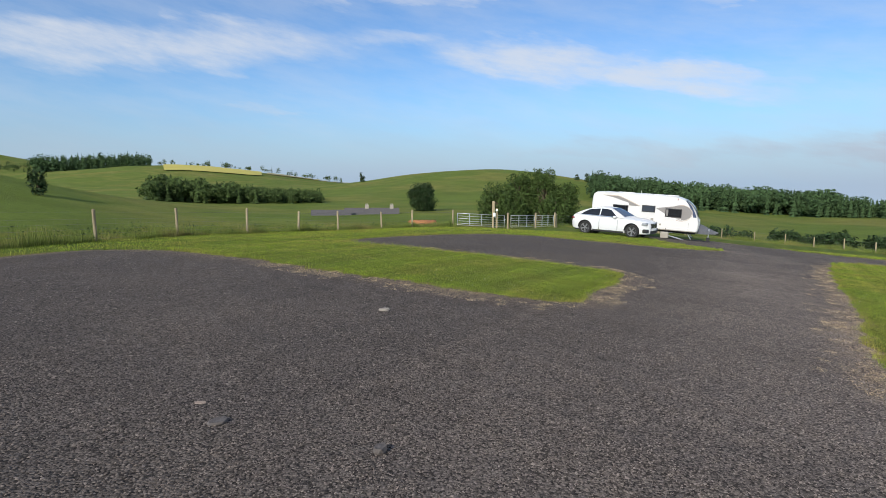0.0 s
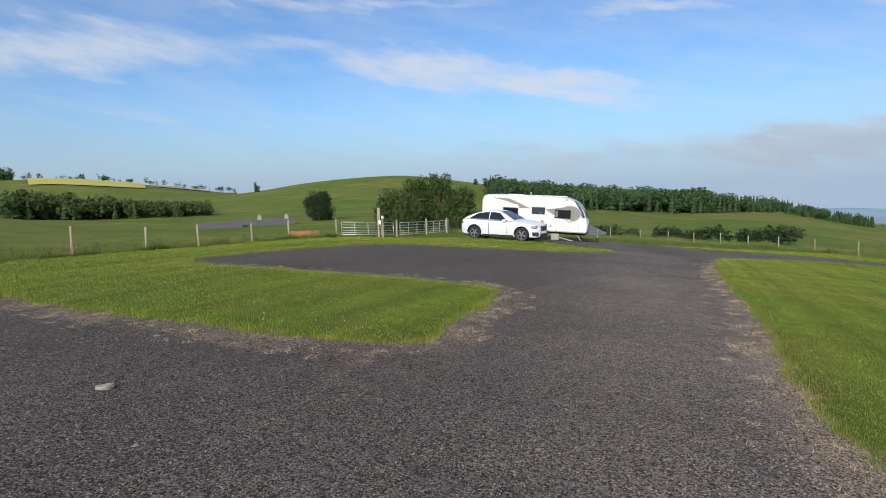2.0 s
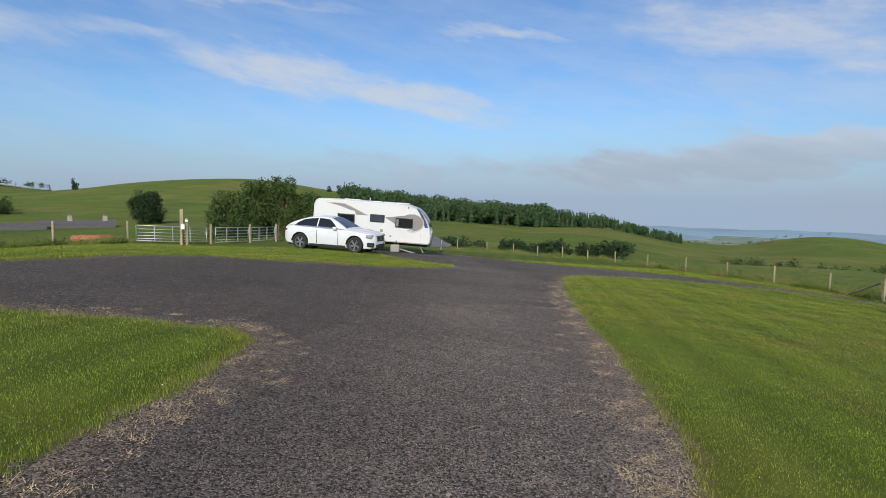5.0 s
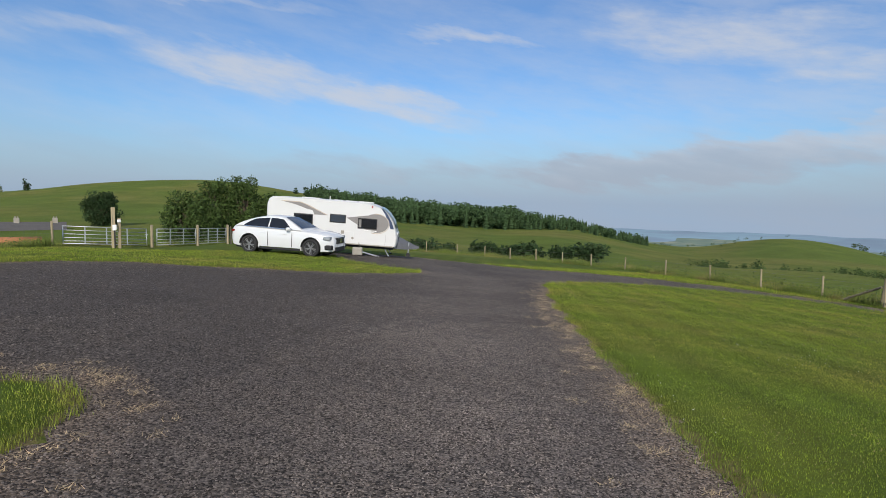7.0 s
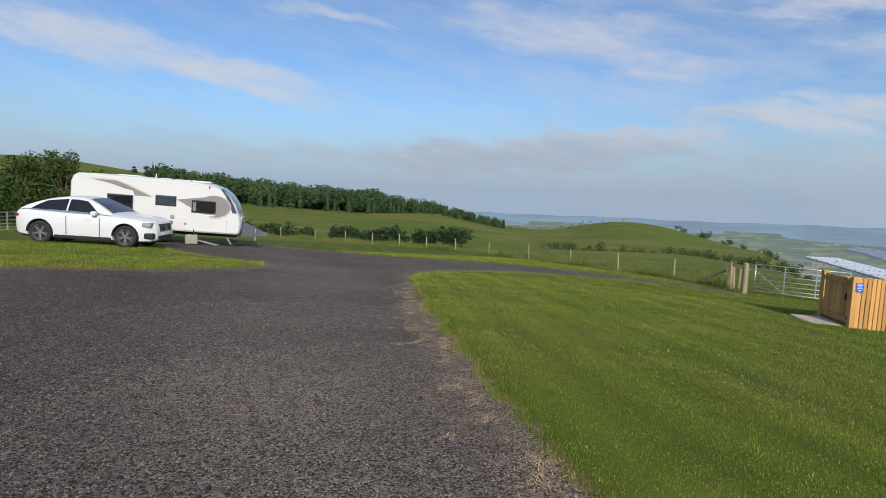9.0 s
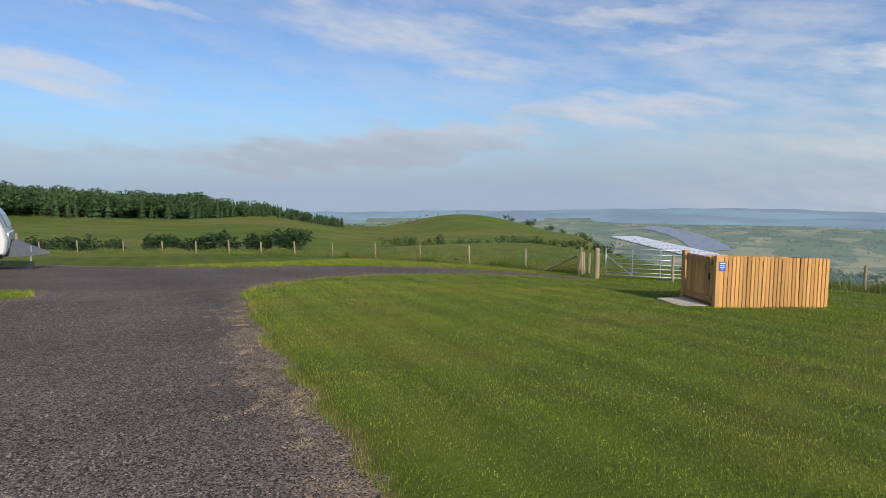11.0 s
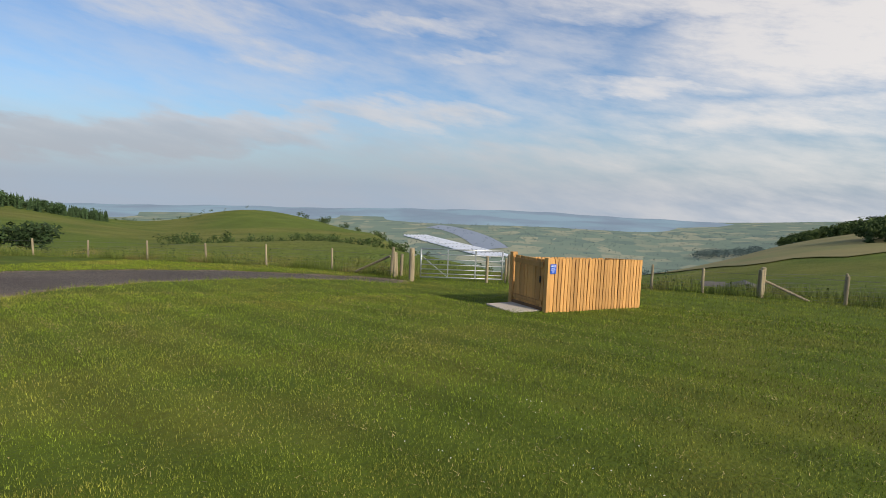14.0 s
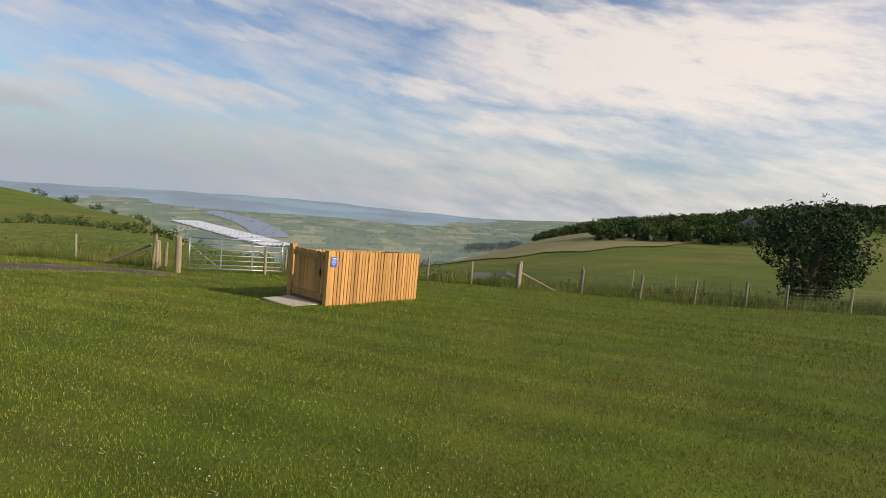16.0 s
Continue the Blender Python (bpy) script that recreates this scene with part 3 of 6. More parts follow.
def build_valley():
    az, r = np.meshgrid(np.linspace(30, 150, 80), np.linspace(1250, 4850, 40))
    X, Y = CX + r * np.sin(np.radians(az)), CY + r * np.cos(np.radians(az))
    Z = land_z(X, Y) + 2.0
    i = np.arange(az.size).reshape(az.shape)
    q = np.stack([i[:-1, :-1], i[:-1, 1:], i[1:, 1:], i[1:, :-1]], -1).reshape(-1, 4)
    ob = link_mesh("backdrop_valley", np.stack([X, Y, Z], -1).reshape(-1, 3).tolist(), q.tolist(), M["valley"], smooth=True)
    tagged(ob, "patchwork of far valley fields in haze-tinted colours", "valley", kind="structure")
    # river: a bend that widens towards the near end
    left, right = [], []
    for k in np.linspace(0, 1, 14):
        a = 75.0 + 6.2 * k ** 0.8
        rr = 2950 - 1000 * k ** 1.3
        wide = 0.7 + 0.95 * k
        left.append((*polar(a - wide, rr - 60), -196.0))
        right.append((*polar(a + wide * 0.9, rr + 60 + 120 * (1 - k)), -196.0))
    v = left + right[::-1]
    n = len(left)
    f = [(k, k + 1, 2 * n - 2 - k, 2 * n - 1 - k) for k in range(n - 1)]
    tagged(link_mesh("water", v, f, M["water"]), "pale grey river bending through the valley", "river", kind="structure")
    for name, rr, top, seed, depth in (("backdrop_hills", 4500, -1.95, 1.3, 1.0), ("backdrop_hills_near", 3900, -2.45, 4.1, 0.8)):
        a = np.linspace(20, 150, 200)
        el = top + 0.04 * np.sin(a * 0.43 + 2 * seed) + 0.03 * np.sin(a * 1.3 + seed) + np.interp(a, (20, 46, 60, 68, 75, 79, 86, 93, 100, 106, 112, 125, 150), (-0.5, -0.3, -0.28, -0.22, -0.08, 0.05, 0.0, -0.12, -0.25, -0.36, -0.42, -0.5, -0.6))
        if depth < 1:
            el = el - 0.35 * np.sin(a * 0.19 + 1) ** 2
        verts, faces = [], []
        for k, (aa, e) in enumerate(zip(a, el)):
            x, y = polar(aa, rr)
            x2, y2 = polar(aa, rr - 700)
            x3, y3 = polar(aa, rr + 300)
            zt = 1.0 + math.tan(radians(e)) * rr
            verts += [(x2, y2, -203), ((x + x2) / 2, (y + y2) / 2, -200 + 0.62 * (zt + 200)), (x, y, zt), (x3, y3, -205)]
            if k:
                b = 4 * k
                faces += [(b - 4, b, b + 1, b - 3), (b - 3, b + 1, b + 2, b - 2), (b - 2, b + 2, b + 3, b - 1)]
        # the ridge's blue haze is in its material's colour and glow
        tagged(link_mesh(name, verts, faces, M["far_hill"], smooth=True), "ridge of hills across the valley, tinted blue like haze", "hills", kind="structure")


build_valley()


def field_patch(name, az0, az1, r0, r1, mat, label, lift=0.35, slant=0.0, taper=False):
    az, k = np.meshgrid(np.linspace(az0, az1, 24), np.linspace(0, 1, 14))
    r = r0 + (r1 - r0) * k + slant * (az - az0)
    if taper:
        r = r1 - (r1 - r) * np.maximum(0.02, 1 - np.abs(2 * (az - az0) / (az1 - az0) - 1) ** 2.5)
    r = r + 6 * np.sin(az * 0.9)
    X, Y = CX + r * np.sin(np.radians(az)), CY + r * np.cos(np.radians(az))
    Z = land_z(X, Y) + lift + np.clip(r / 400, 0, 1.2) * (0.8 * np.sin(X * 0.021 + 1.2 * np.sin(Y * 0.013)) * np.sin(Y * 0.017) + 0.35 * np.sin(X * 0.07 + Y * 0.03) * np.sin(Y * 0.061))
    i = np.arange(az.size).reshape(az.shape)
    q = np.stack([i[:-1, :-1], i[:-1, 1:], i[1:, 1:], i[1:, :-1]], -1).reshape(-1, 4)
    return tagged(link_mesh(name, np.stack([X, Y, Z], -1).reshape(-1, 3).tolist(), q.tolist(), mat, smooth=True), label, "field", kind="structure")


field_patch("ground_yellow_field", -28.5, -20, 830, 990, M["yellow_field"], "bright yellow-green meadow on a far slope", 1.2)
field_patch("ground_dry_field", 86, 128, 170, 330, M["dry"], "golden dry pasture on a falling slope", 0.3, taper=True)
field_patch("ground_hay_field", -19.5, -11, 900, 990, M["crop"], "pale mown hay field on a far slope", 1.2)


# ---- foliage ----
RNG = np.random.default_rng(7)


def tri_leaves(centres, size, flat=0.6, rng=RNG):
    """Small leaf-like triangles of random turn at the given places."""
    n = len(centres)
    d = rng.normal(size=(n, 3, 3))
    d[:, :, 2] *= flat
    d /= np.linalg.norm(d, axis=2, keepdims=True)
    s = size * rng.uniform(0.5, 1.3, (n, 1, 1)) if np.isscalar(size) else size[:, None, None] * rng.uniform(0.5, 1.3, (n, 1, 1))
    return centres[:, None, :] + d * s


def mesh_of_tris(name, tris, mat, parent=None):
    n = len(tris)
    me = bpy.data.meshes.new(name)
    me.vertices.add(3 * n)
    me.vertices.foreach_set("co", tris.reshape(-1).astype(np.float32))
    me.loops.add(3 * n)
    me.loops.foreach_set("vertex_index", np.arange(3 * n, dtype=np.int32))
    me.polygons.add(n)
    me.polygons.foreach_set("loop_start", np.arange(0, 3 * n, 3, dtype=np.int32))
    me.polygons.foreach_set("loop_total", np.full(n, 3, dtype=np.int32))
    me.update(calc_edges=True)
    me.materials.append(mat)
    ob = new(name, me)
    if parent:
        ob.parent = parent
    return ob


def conifer_tris(rng, n=90):
    """A spruce of height 1 and half-width about 0.2, made of drooping sprays."""
    h = 1 - rng.uniform(0, 1, n) ** 0.6 * 0.97
    a = rng.uniform(0, 2 * np.pi, n)
    w = 0.21 * (1 - h) ** 0.8 * (0.75 + 0.25 * np.sin(h * 40))
    base = np.stack([np.cos(a) * w * 0.15, np.sin(a) * w * 0.15, h + 0.05], 1)
    tip = np.stack([np.cos(a) * w * rng.uniform(0.7, 1.2, n), np.sin(a) * w * rng.uniform(0.7, 1.2, n), h - 0.05], 1)
    side = np.stack([-np.sin(a), np.cos(a), np.zeros(n)], 1) * (0.30 * w + 0.016)[:, None]
    return np.stack([base, tip + side, tip - side], 1)


def broadleaf_tris(rng, n=120, lobes=6):
    """A round-crowned tree of height 1, in lobes with gaps."""
    c = rng.normal(size=(lobes, 3)) * (0.16, 0.16, 0.13) + (0, 0, 0.58)
    k = rng.integers(0, lobes, n)
    d = rng.normal(size=(n, 3))
    d /= np.linalg.norm(d, axis=1, keepdims=True)
    p = c[k] + d * 0.22 * rng.uniform(0.7, 1.05, (n, 1))
    p[:, 2] = np.clip(p[:, 2], 0.08, 1.0)
    return tri_leaves(p, min(0.115, 0.2 / math.sqrt(n / 50)), 0.8, rng)


def trees_stuff(name, places, heights, kinds, mat, label, category, tris=(230, 320), seed=3):
    rng = np.random.default_rng(seed)
    tc = [conifer_tris(rng, tris[0]) for _ in range(7)]
    tb = [broadleaf_tris(rng, tris[1]) for _ in range(7)]
    out = []
    for (x, y), h, k in zip(places, heights, kinds):
        t = (tc if k else tb)[rng.integers(0, 7)]
        a = rng.uniform(0, 6.28)
        ro = np.array([[math.cos(a), -math.sin(a), 0], [math.sin(a), math.cos(a), 0], [0, 0, 1]])
        wide = rng.uniform(0.85, 1.25)
        out.append((t @ ro.T) * (h * wide, h * wide, h) + (x, y, ground_z(x, y) - 0.04 * h))
    return tagged(mesh_of_tris(name, np.concatenate(out), mat), label, category, kind="stuff")


def scatter(az0, az1, r0, r1, n, seed, near=None):
    """Places in a sector; near(az): how much nearer the front edge lies there."""
    rng = np.random.default_rng(seed)
    az = rng.uniform(az0, az1, n)
    f = near(az) if near else 0
    r = r0 + f + (r1 - r0) * rng.uniform(0, 1, n) ** 0.8
    return [polar(a, q) for a, q in zip(az, r)], rng


def build_woods():
    # conifer wood on the slope to the north-east
    p, g = scatter(12.3, 33, 290, 400, 900, 11)
    trees_stuff("conifer_wood", p, g.uniform(7.0, 12.5, 900), g.uniform(0, 1, 900) < 0.5, M["conifer"], "dense dark green conifer wood on a hillside", "wood")
    p, g = scatter(30, 45.5, 300, 360, 420, 12)
    trees_stuff("conifer_wood_end", p, [q * (1 - 0.45 * smooth01((math.degrees(math.atan2(x - CX, y - CY)) - 30) / 14)) for q, (x, y) in zip(g.uniform(6.5, 11, 420), p)],
                g.uniform(0, 1, 420) < 0.85, M["conifer"], "thinning conifer wood running out along a ridge", "wood")
    # belt of trees in the dip to the north-west
    p, g = scatter(-31, -15.6, 232, 275, 330, 13)
    trees_stuff("tree_belt", p, [q * (1.2 - 0.5 * float(smooth01((math.degrees(math.atan2(x - CX, y - CY)) + 31) / 15))) for q, (x, y) in zip(g.uniform(6, 10, 330), p)], g.uniform(0, 1, 330) < 0.45, M["wood_leaf"], "belt of mixed green trees in a dip", "wood")
    # plantation and trees on the far skyline
    p, g = scatter(-38, -29.5, 1020, 1120, 260, 14)
    trees_stuff("skyline_plantation", p, g.uniform(18, 27, 260), g.uniform(0, 1, 260) < 0.8, M["conifer"], "dark conifer plantation on the far skyline", "wood", (60, 60))
    p, g = scatter(-29, -12, 1000, 1040, 46, 15)
    trees_stuff("skyline_trees", p, g.uniform(7, 13, 46), g.uniform(0, 1, 46) < 0.2, M["wood_leaf"], "scattered trees along the far skyline", "trees", (60, 80))
    p, g = scatter(-46, -36, 1050, 1200, 90, 16)
    trees_stuff("far_copse", p, g.uniform(8, 14, 90), g.uniform(0, 1, 90) < 0.5, M["wood_leaf"], "far copse below the western ridge", "wood", (50, 60))
    # scrub on the knoll and the hedges below it
    p, g = scatter(60, 70, 400, 425, 9, 17)
    trees_stuff("knoll_trees", p, g.uniform(4, 7, 9), [False] * 9, M["wood_leaf"], "dark round trees along the crest of a green knoll", "trees")
    p, g = scatter(69, 75, 330, 400, 60, 18)
    trees_stuff("knoll_gorse", p, g.uniform(2.5, 5.5, 60), [False] * 60, M["wood_leaf"], "dark gorse scrub down the knoll's shoulder", "scrub", (60, 70))
    p, g = scatter(49, 80, 150, 178, 170, 19)
    trees_stuff("hedge_scrub", p, g.uniform(1.6, 3.6, 170), [False] * 170, M["wood_leaf"], "ragged hedge and scrub in the hollow beyond the fence", "hedge", (60, 70))
    p, g = scatter(46, 57, 330, 420, 26, 20)
    trees_stuff("knoll_bushes", p, g.uniform(1.5, 3.0, 26), [False] * 26, M["wood_leaf"], "small dark bushes dotted on the knoll", "bushes", (50, 50))
    # hedge behind the east fence
    rng = np.random.default_rng(21)
    p = [polar(a, 64 - 0.42 * (a - 15) + rng.uniform(-0.8, 0.8)) for a in np.concatenate([rng.uniform(16, 27, 60), rng.uniform(29, 36, 34), rng.uniform(37, 41.5, 18)])]
    trees_stuff("field_hedge", p, rng.uniform(1.1, 2.2, len(p)), [False] * len(p), M["leaf_dark"], "dark ragged hawthorn hedge behind the fence", "hedge", (60, 160))
    # woods to the south-east
    p, g = scatter(106, 143, 330, 430, 900, 22)
    hs = [q * (0.65 + 0.35 * float(smooth01((math.degrees(math.atan2(x - CX, y - CY)) - 105) / 14))) for q, (x, y) in zip(g.uniform(5.5, 9, 900), p)]
    trees_stuff("hill_wood", p, hs, g.uniform(0, 1, 900) < 0.25, M["wood_leaf"], "dark dense wood over a low hill", "wood", (120, 200))
    p, g = scatter(111, 127, 215, 250, 120, 23)
    trees_stuff("garden_trees", p, g.uniform(4, 9, 120), g.uniform(0, 1, 120) < 0.4, M["wood_leaf"], "mixed garden trees and conifers round a house", "trees")
    # valley trees, with haze painted into their leaf colour
    p, g = scatter(72, 112, 1500, 3300, 900, 24)
    rows = [polar(math.degrees(math.atan2(x - CX, y - CY)), 170 * round(math.hypot(x - CX, y - CY) / 170) + 25 * math.sin(0.02 * x)) for x, y in p]
    p = [q if k % 5 else o for k, (q, o) in enumerate(zip(rows, p))]
    trees_stuff("valley_trees", p, g.uniform(8, 16, 900), [False] * 900, M["far_leaf"], "tiny haze-tinted trees and hedgerows across the valley", "trees", (20, 20))
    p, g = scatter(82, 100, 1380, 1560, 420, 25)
    trees_stuff("valley_wood", p, g.uniform(10, 20, 420), [False] * 420, M["far_leaf"], "haze-tinted belt of trees along the near side of the valley", "wood", (20, 24))
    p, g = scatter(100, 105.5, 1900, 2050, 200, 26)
    trees_stuff("valley_copse", p, g.uniform(24, 32, 200), [False] * 200, M["far_leaf"], "haze-tinted square copse on a valley slope", "wood", (20, 24))


build_woods()


def tree(name, x, y, height, crown_r, crown_lo, mat, label, category, leaves=5000, leaf=0.16, lobes=16, seed=1, stems=1, spread=1.0, pointed=0.0, dense=False):
    """Tapered trunk with limbs and a crown of many leaves in uneven lobes."""
    rng = np.random.default_rng(seed)
    root = thing(name, on(x, y), label, category)
    bm = bmesh.new()
    lob = []
    for k in range(lobes):
        a = rng.uniform(0, 6.283)
        hh = rng.uniform(crown_lo, height * 0.93)
        f = (hh - crown_lo) / max(height - crown_lo, 0.1)
        rim = crown_r * (math.sqrt(max(0.02, 1 - (2 * f - 0.8) ** 2 / 1.6)) if not pointed else (1 - f) ** pointed)
        q = rim * rng.uniform(0.35, 0.8)
        lob.append((math.cos(a) * q, math.sin(a) * q, hh, (0.30 if not dense else 0.42) * crown_r * rng.uniform(0.7, 1.2)))
    for s in range(stems):
        a = 6.283 * s / max(stems, 1)
        bx, by = (0, 0) if stems == 1 else (0.35 * spread * math.cos(a), 0.35 * spread * math.sin(a))
        tx, ty = bx * 3, by * 3
        rod(bm, (bx, by, -0.15), ((bx + tx) / 2, (by + ty) / 2, height * 0.4), 0.035 * height, 0.022 * height, 9)
        rod(bm, ((bx + tx) / 2, (by + ty) / 2, height * 0.39), (tx, ty, height * 0.8), 0.022 * height, 0.006 * height, 8)
    part("trunk", bm, M["bark"], root, smooth=True)
    for cx, cy, cz, r in lob:
        part("limb", rod(bmesh.new(), (cx * 0.1, cy * 0.1, max(0.2 * height, cz - 0.3 * height)), (cx, cy, cz), 0.011 * height, 0.004 * height, 5), M["bark"], root)
    lob = np.array(lob)
    k = rng.integers(0, lobes, leaves)
    d = rng.normal(size=(leaves, 3))
    d /= np.linalg.norm(d, axis=1, keepdims=True)
    p = lob[k, :3] + d * (lob[k, 3] * rng.uniform(0.35, 1.1, leaves) ** 0.7)[:, None]
    p[:, 2] = np.maximum(p[:, 2], 0.1)
    mesh_of_tris("crown", tri_leaves(p, leaf, 0.9, rng), mat, root)
    return root


# trees beyond the fences
tree("yew_tree", -13.2, 187, 8.8, 4.5, 0.6, M["leaf_dark"], "dark dense dome-shaped tree in a field", "tree", 12000, 0.34, 60, 2, dense=True)
for bx, by, bh, bw, sd in ((6.0, 98, 8.6, 3.6, 3), (10.2, 101, 10.6, 3.4, 4), (14.2, 100, 11.2, 3.4, 5), (17.6, 99, 8.6, 3.2, 6), (8.0, 96, 6.6, 3.0, 7), (15.8, 97, 7.2, 2.8, 8)):
    tagged(tree("ash_tree", bx, by, bh, bw * 1.2, 0.8, M["leaf"], "bushy green tree in a clump behind the gates", "tree", 9500, 0.23, 40, sd, pointed=0.35), group="clump of trees behind the gates")
tree("birch_tree", 35.2, -8.9, 4.9, 3.1, 0.5, M["leaf_dark"], "dark many-stemmed broadleaf tree beside the lower fence", "tree", 9000, 0.13, 34, 9, stems=4)
tree("thorn_tree", 38.8, -12.6, 4.2, 2.2, 0.6, M["leaf_dark"], "smaller dark tree behind the lower fence", "tree", 5000, 0.13, 18, 10, stems=2)
for az, r, hh, sd in ((-10.8, 470, 7, 31), (-40.5, 195, 6, 33), (10.9, 470, 5, 35), (11.9, 465, 7, 36)):
    tree("hill_tree", *polar(az, r - 40), hh, hh * 0.36, 0.5, M["leaf_dark"], "lone round tree on a hill crest", "tree", 700, 0.5, 14, sd, dense=True)


# ---- buildings ----
def gable_house(name, m, length, width, wall, rise, label, chimneys=(), mat_wall="house_wall", mat_roof="slate", windows=0):
    root = thing(name, m, label, "house")
    bm = bmesh.new()
    box(bm, (-length / 2, -width / 2, -3), (length / 2, width / 2, wall))
    for s in (-1, 1):
        v = [bm.verts.new(c) for c in ((s * length / 2, -width / 2, wall), (s * length / 2, width / 2, wall), (s * length / 2, 0, wall + rise - 0.08))]
        bm.faces.new(v)
    part("wall", bm, M[mat_wall], root)
    bm = bmesh.new()
    for s in (-1, 1):
        ps = [(-length / 2 - 0.3, s * (width / 2 + 0.35), wall - 0.1), (length / 2 + 0.3, s * (width / 2 + 0.35), wall - 0.1), (length / 2 + 0.3, 0, wall + rise), (-length / 2 - 0.3, 0, wall + rise)]
        top = [bm.verts.new(Vector(c) + Vector((0, 0, 0.15))) for c in ps]
        low = [bm.verts.new(c) for c in ps]
        bm.faces.new(top), bm.faces.new(low)
        for k in range(4):
            bm.faces.new((top[k], top[(k + 1) % 4], low[(k + 1) % 4], low[k]))
    part("roof", bm, M[mat_roof], root)
    for cx in chimneys:
        ch = part("chimney", boxed((cx - 0.55, -0.4, wall + rise - 0.6), (cx + 0.55, 0.4, wall + rise + 1.1), 0.04), M["house_wall"], root)
        for k in (-0.25, 0.25):
            part("chimney_pot", rod(bmesh.new(), (cx + k, 0, wall + rise + 1.09), (cx + k, 0, wall + rise + 1.5), 0.13, 0.11), M["house_wall"], ch)
    for k in range(windows):
        x = -length / 2 + length * (k + 0.5) / windows
        wi = part("window", boxed((x - 0.45, -width / 2 - 0.06, wall - 1.9), (x + 0.45, -width / 2 + 0.05, wall - 0.7)), M["glass_dark"], root)
        part("sill", boxed((x - 0.55, -width / 2 - 0.14, wall - 2.0), (x + 0.55, -width / 2 + 0.02, wall - 1.9)), M["concrete"], wi)
    return root


gx, gy = -27.5, 172.0
gable_house("farmhouse", pose(gx, gy, -11.4, 0, 0, 8), 16, 8, 2.6, 2.7, "low stone house with grey slate roof and chimneys", (-1.5, 6.0), windows=4)
gx, gy = -38.5, 166.0
gable_house("farm_outbuilding", pose(gx, gy, -11.0, 0, 0, 12), 11, 7, 2.2, 2.3, "low outbuilding with grey slate roof", ())
gx, gy = polar(98.9, 104)
gable_house("field_shed", pose(gx, gy, ground_z(gx, gy) - 0.3, 0, 0, -80), 3.4, 2.6, 1.0, 1.4, "small grey stone shed in the lower field", ())
gx, gy = polar(101.5, 106)
gable_house("sheep_barn", pose(gx, gy, ground_z(gx, gy) - 0.3, 0, 0, -12), 4.4, 5.5, 0.8, 0.9, "long low barn with a grey roof in the lower field", ())
gx, gy = polar(124.5, 262)
gable_house("far_house", pose(gx, gy, ground_z(gx, gy), 0, 0, -30), 20, 8, 5.2, 3.4, "far stone house with slate roof among trees", (-6, 5), windows=5)
tx0, tx1 = Vector(polar(73.6, 2330)), Vector(polar(81.2, 1740))
for k in range(8):
    gx, gy = tx0.lerp(tx1, k / 7)
    t = thing("polytunnel", pose(gx, gy, -199, 0, 0, math.degrees(math.atan2(tx1.y - tx0.y, tx1.x - tx0.x))), "long white polytunnel roof in the valley", "polytunnel", "polytunnels by the river")
    bm = bmesh.new()
    edge = None
    for j in range(7 * 8 + 1):
        y, z = j * 15 / 8 - 52.5, 4.0 + 4.0 * abs(math.sin(math.pi * j / 8)) ** 0.7
        now = [bm.verts.new((x, y, z)) for x in (-43, 43)]
        if edge:
            bm.faces.new((edge[0], edge[1], now[1], now[0]))
        edge = now
    part("cover", bm, M["tunnel"], t, smooth=True)
    part("end_wall", boxed((-45, -52, -1), (-44.2, 52, 3)), M["house_wall"], t)

# ---- fences and gates ----
def fence_post(parent, x, y, h, r, lean=(0, 0), name="post", square=False):
    z = ground_z(x, y)
    bm = bmesh.new()
    if square:
        box(bm, (-r, -r, -0.25), (r, r, h), 0.008)
    else:
        rod(bm, (0, 0, -0.25), (0, 0, h - 0.03), r * 1.05, r, 10)
        rod(bm, (0, 0, h - 0.03), (0, 0, h), r, r * 0.72, 10)
    ob = part(name, bm, M["post"], parent, smooth=False)
    ob.matrix_basis = pose(x, y, z, lean[0], lean[1], (x * 37 + y * 91) % 360)
    return ob


def fence(name, pts, label, h=1.1, r=0.05, wires=(0.11, 0.25, 0.39, 0.54, 0.68, 0.88), net=True, seed=0):
    root = thing(name, Matrix(), label, "fence")
    rng = np.random.default_rng(seed)
    for k, (x, y) in enumerate(pts):
        fence_post(root, x, y, h * rng.uniform(0.95, 1.06), r * rng.uniform(0.9, 1.15), (rng.uniform(-2, 2), rng.uniform(-2, 2)))
    for wz in wires:
        bm = bmesh.new()
        for (x0, y0), (x1, y1) in zip(pts, pts[1:]):
            z0, z1 = ground_z(x0, y0) + wz * h, ground_z(x1, y1) + wz * h
            rod(bm, (x0, y0, z0), (x1, y1, z1), 0.0025 if wz < 0.8 else 0.004, n=4)
        part("wire", bm, M["wire"], root)["kind"] = "stuff"
    if net:
        vs, fs = [], []
        for (x0, y0), (x1, y1) in zip(pts, pts[1:]):
            L = math.hypot(x1 - x0, y1 - y0)
            for j in range(1, int(L / 0.3)):
                t = j * 0.3 / L
                x, y = x0 + (x1 - x0) * t, y0 + (y1 - y0) * t
                z = ground_z(x, y)
                ux, uy = (x1 - x0) / L * 0.002, (y1 - y0) / L * 0.002
                b = len(vs)
                vs += [(x - ux, y - uy, z + 0.1), (x + ux, y + uy, z + 0.1), (x + ux, y + uy, z + 0.68 * h), (x - ux, y - uy, z + 0.68 * h)]
                fs.append((b, b + 1, b + 2, b + 3))
        link_mesh("netting", vs, fs, M["wire"], root)["kind"] = "stuff"
    return root


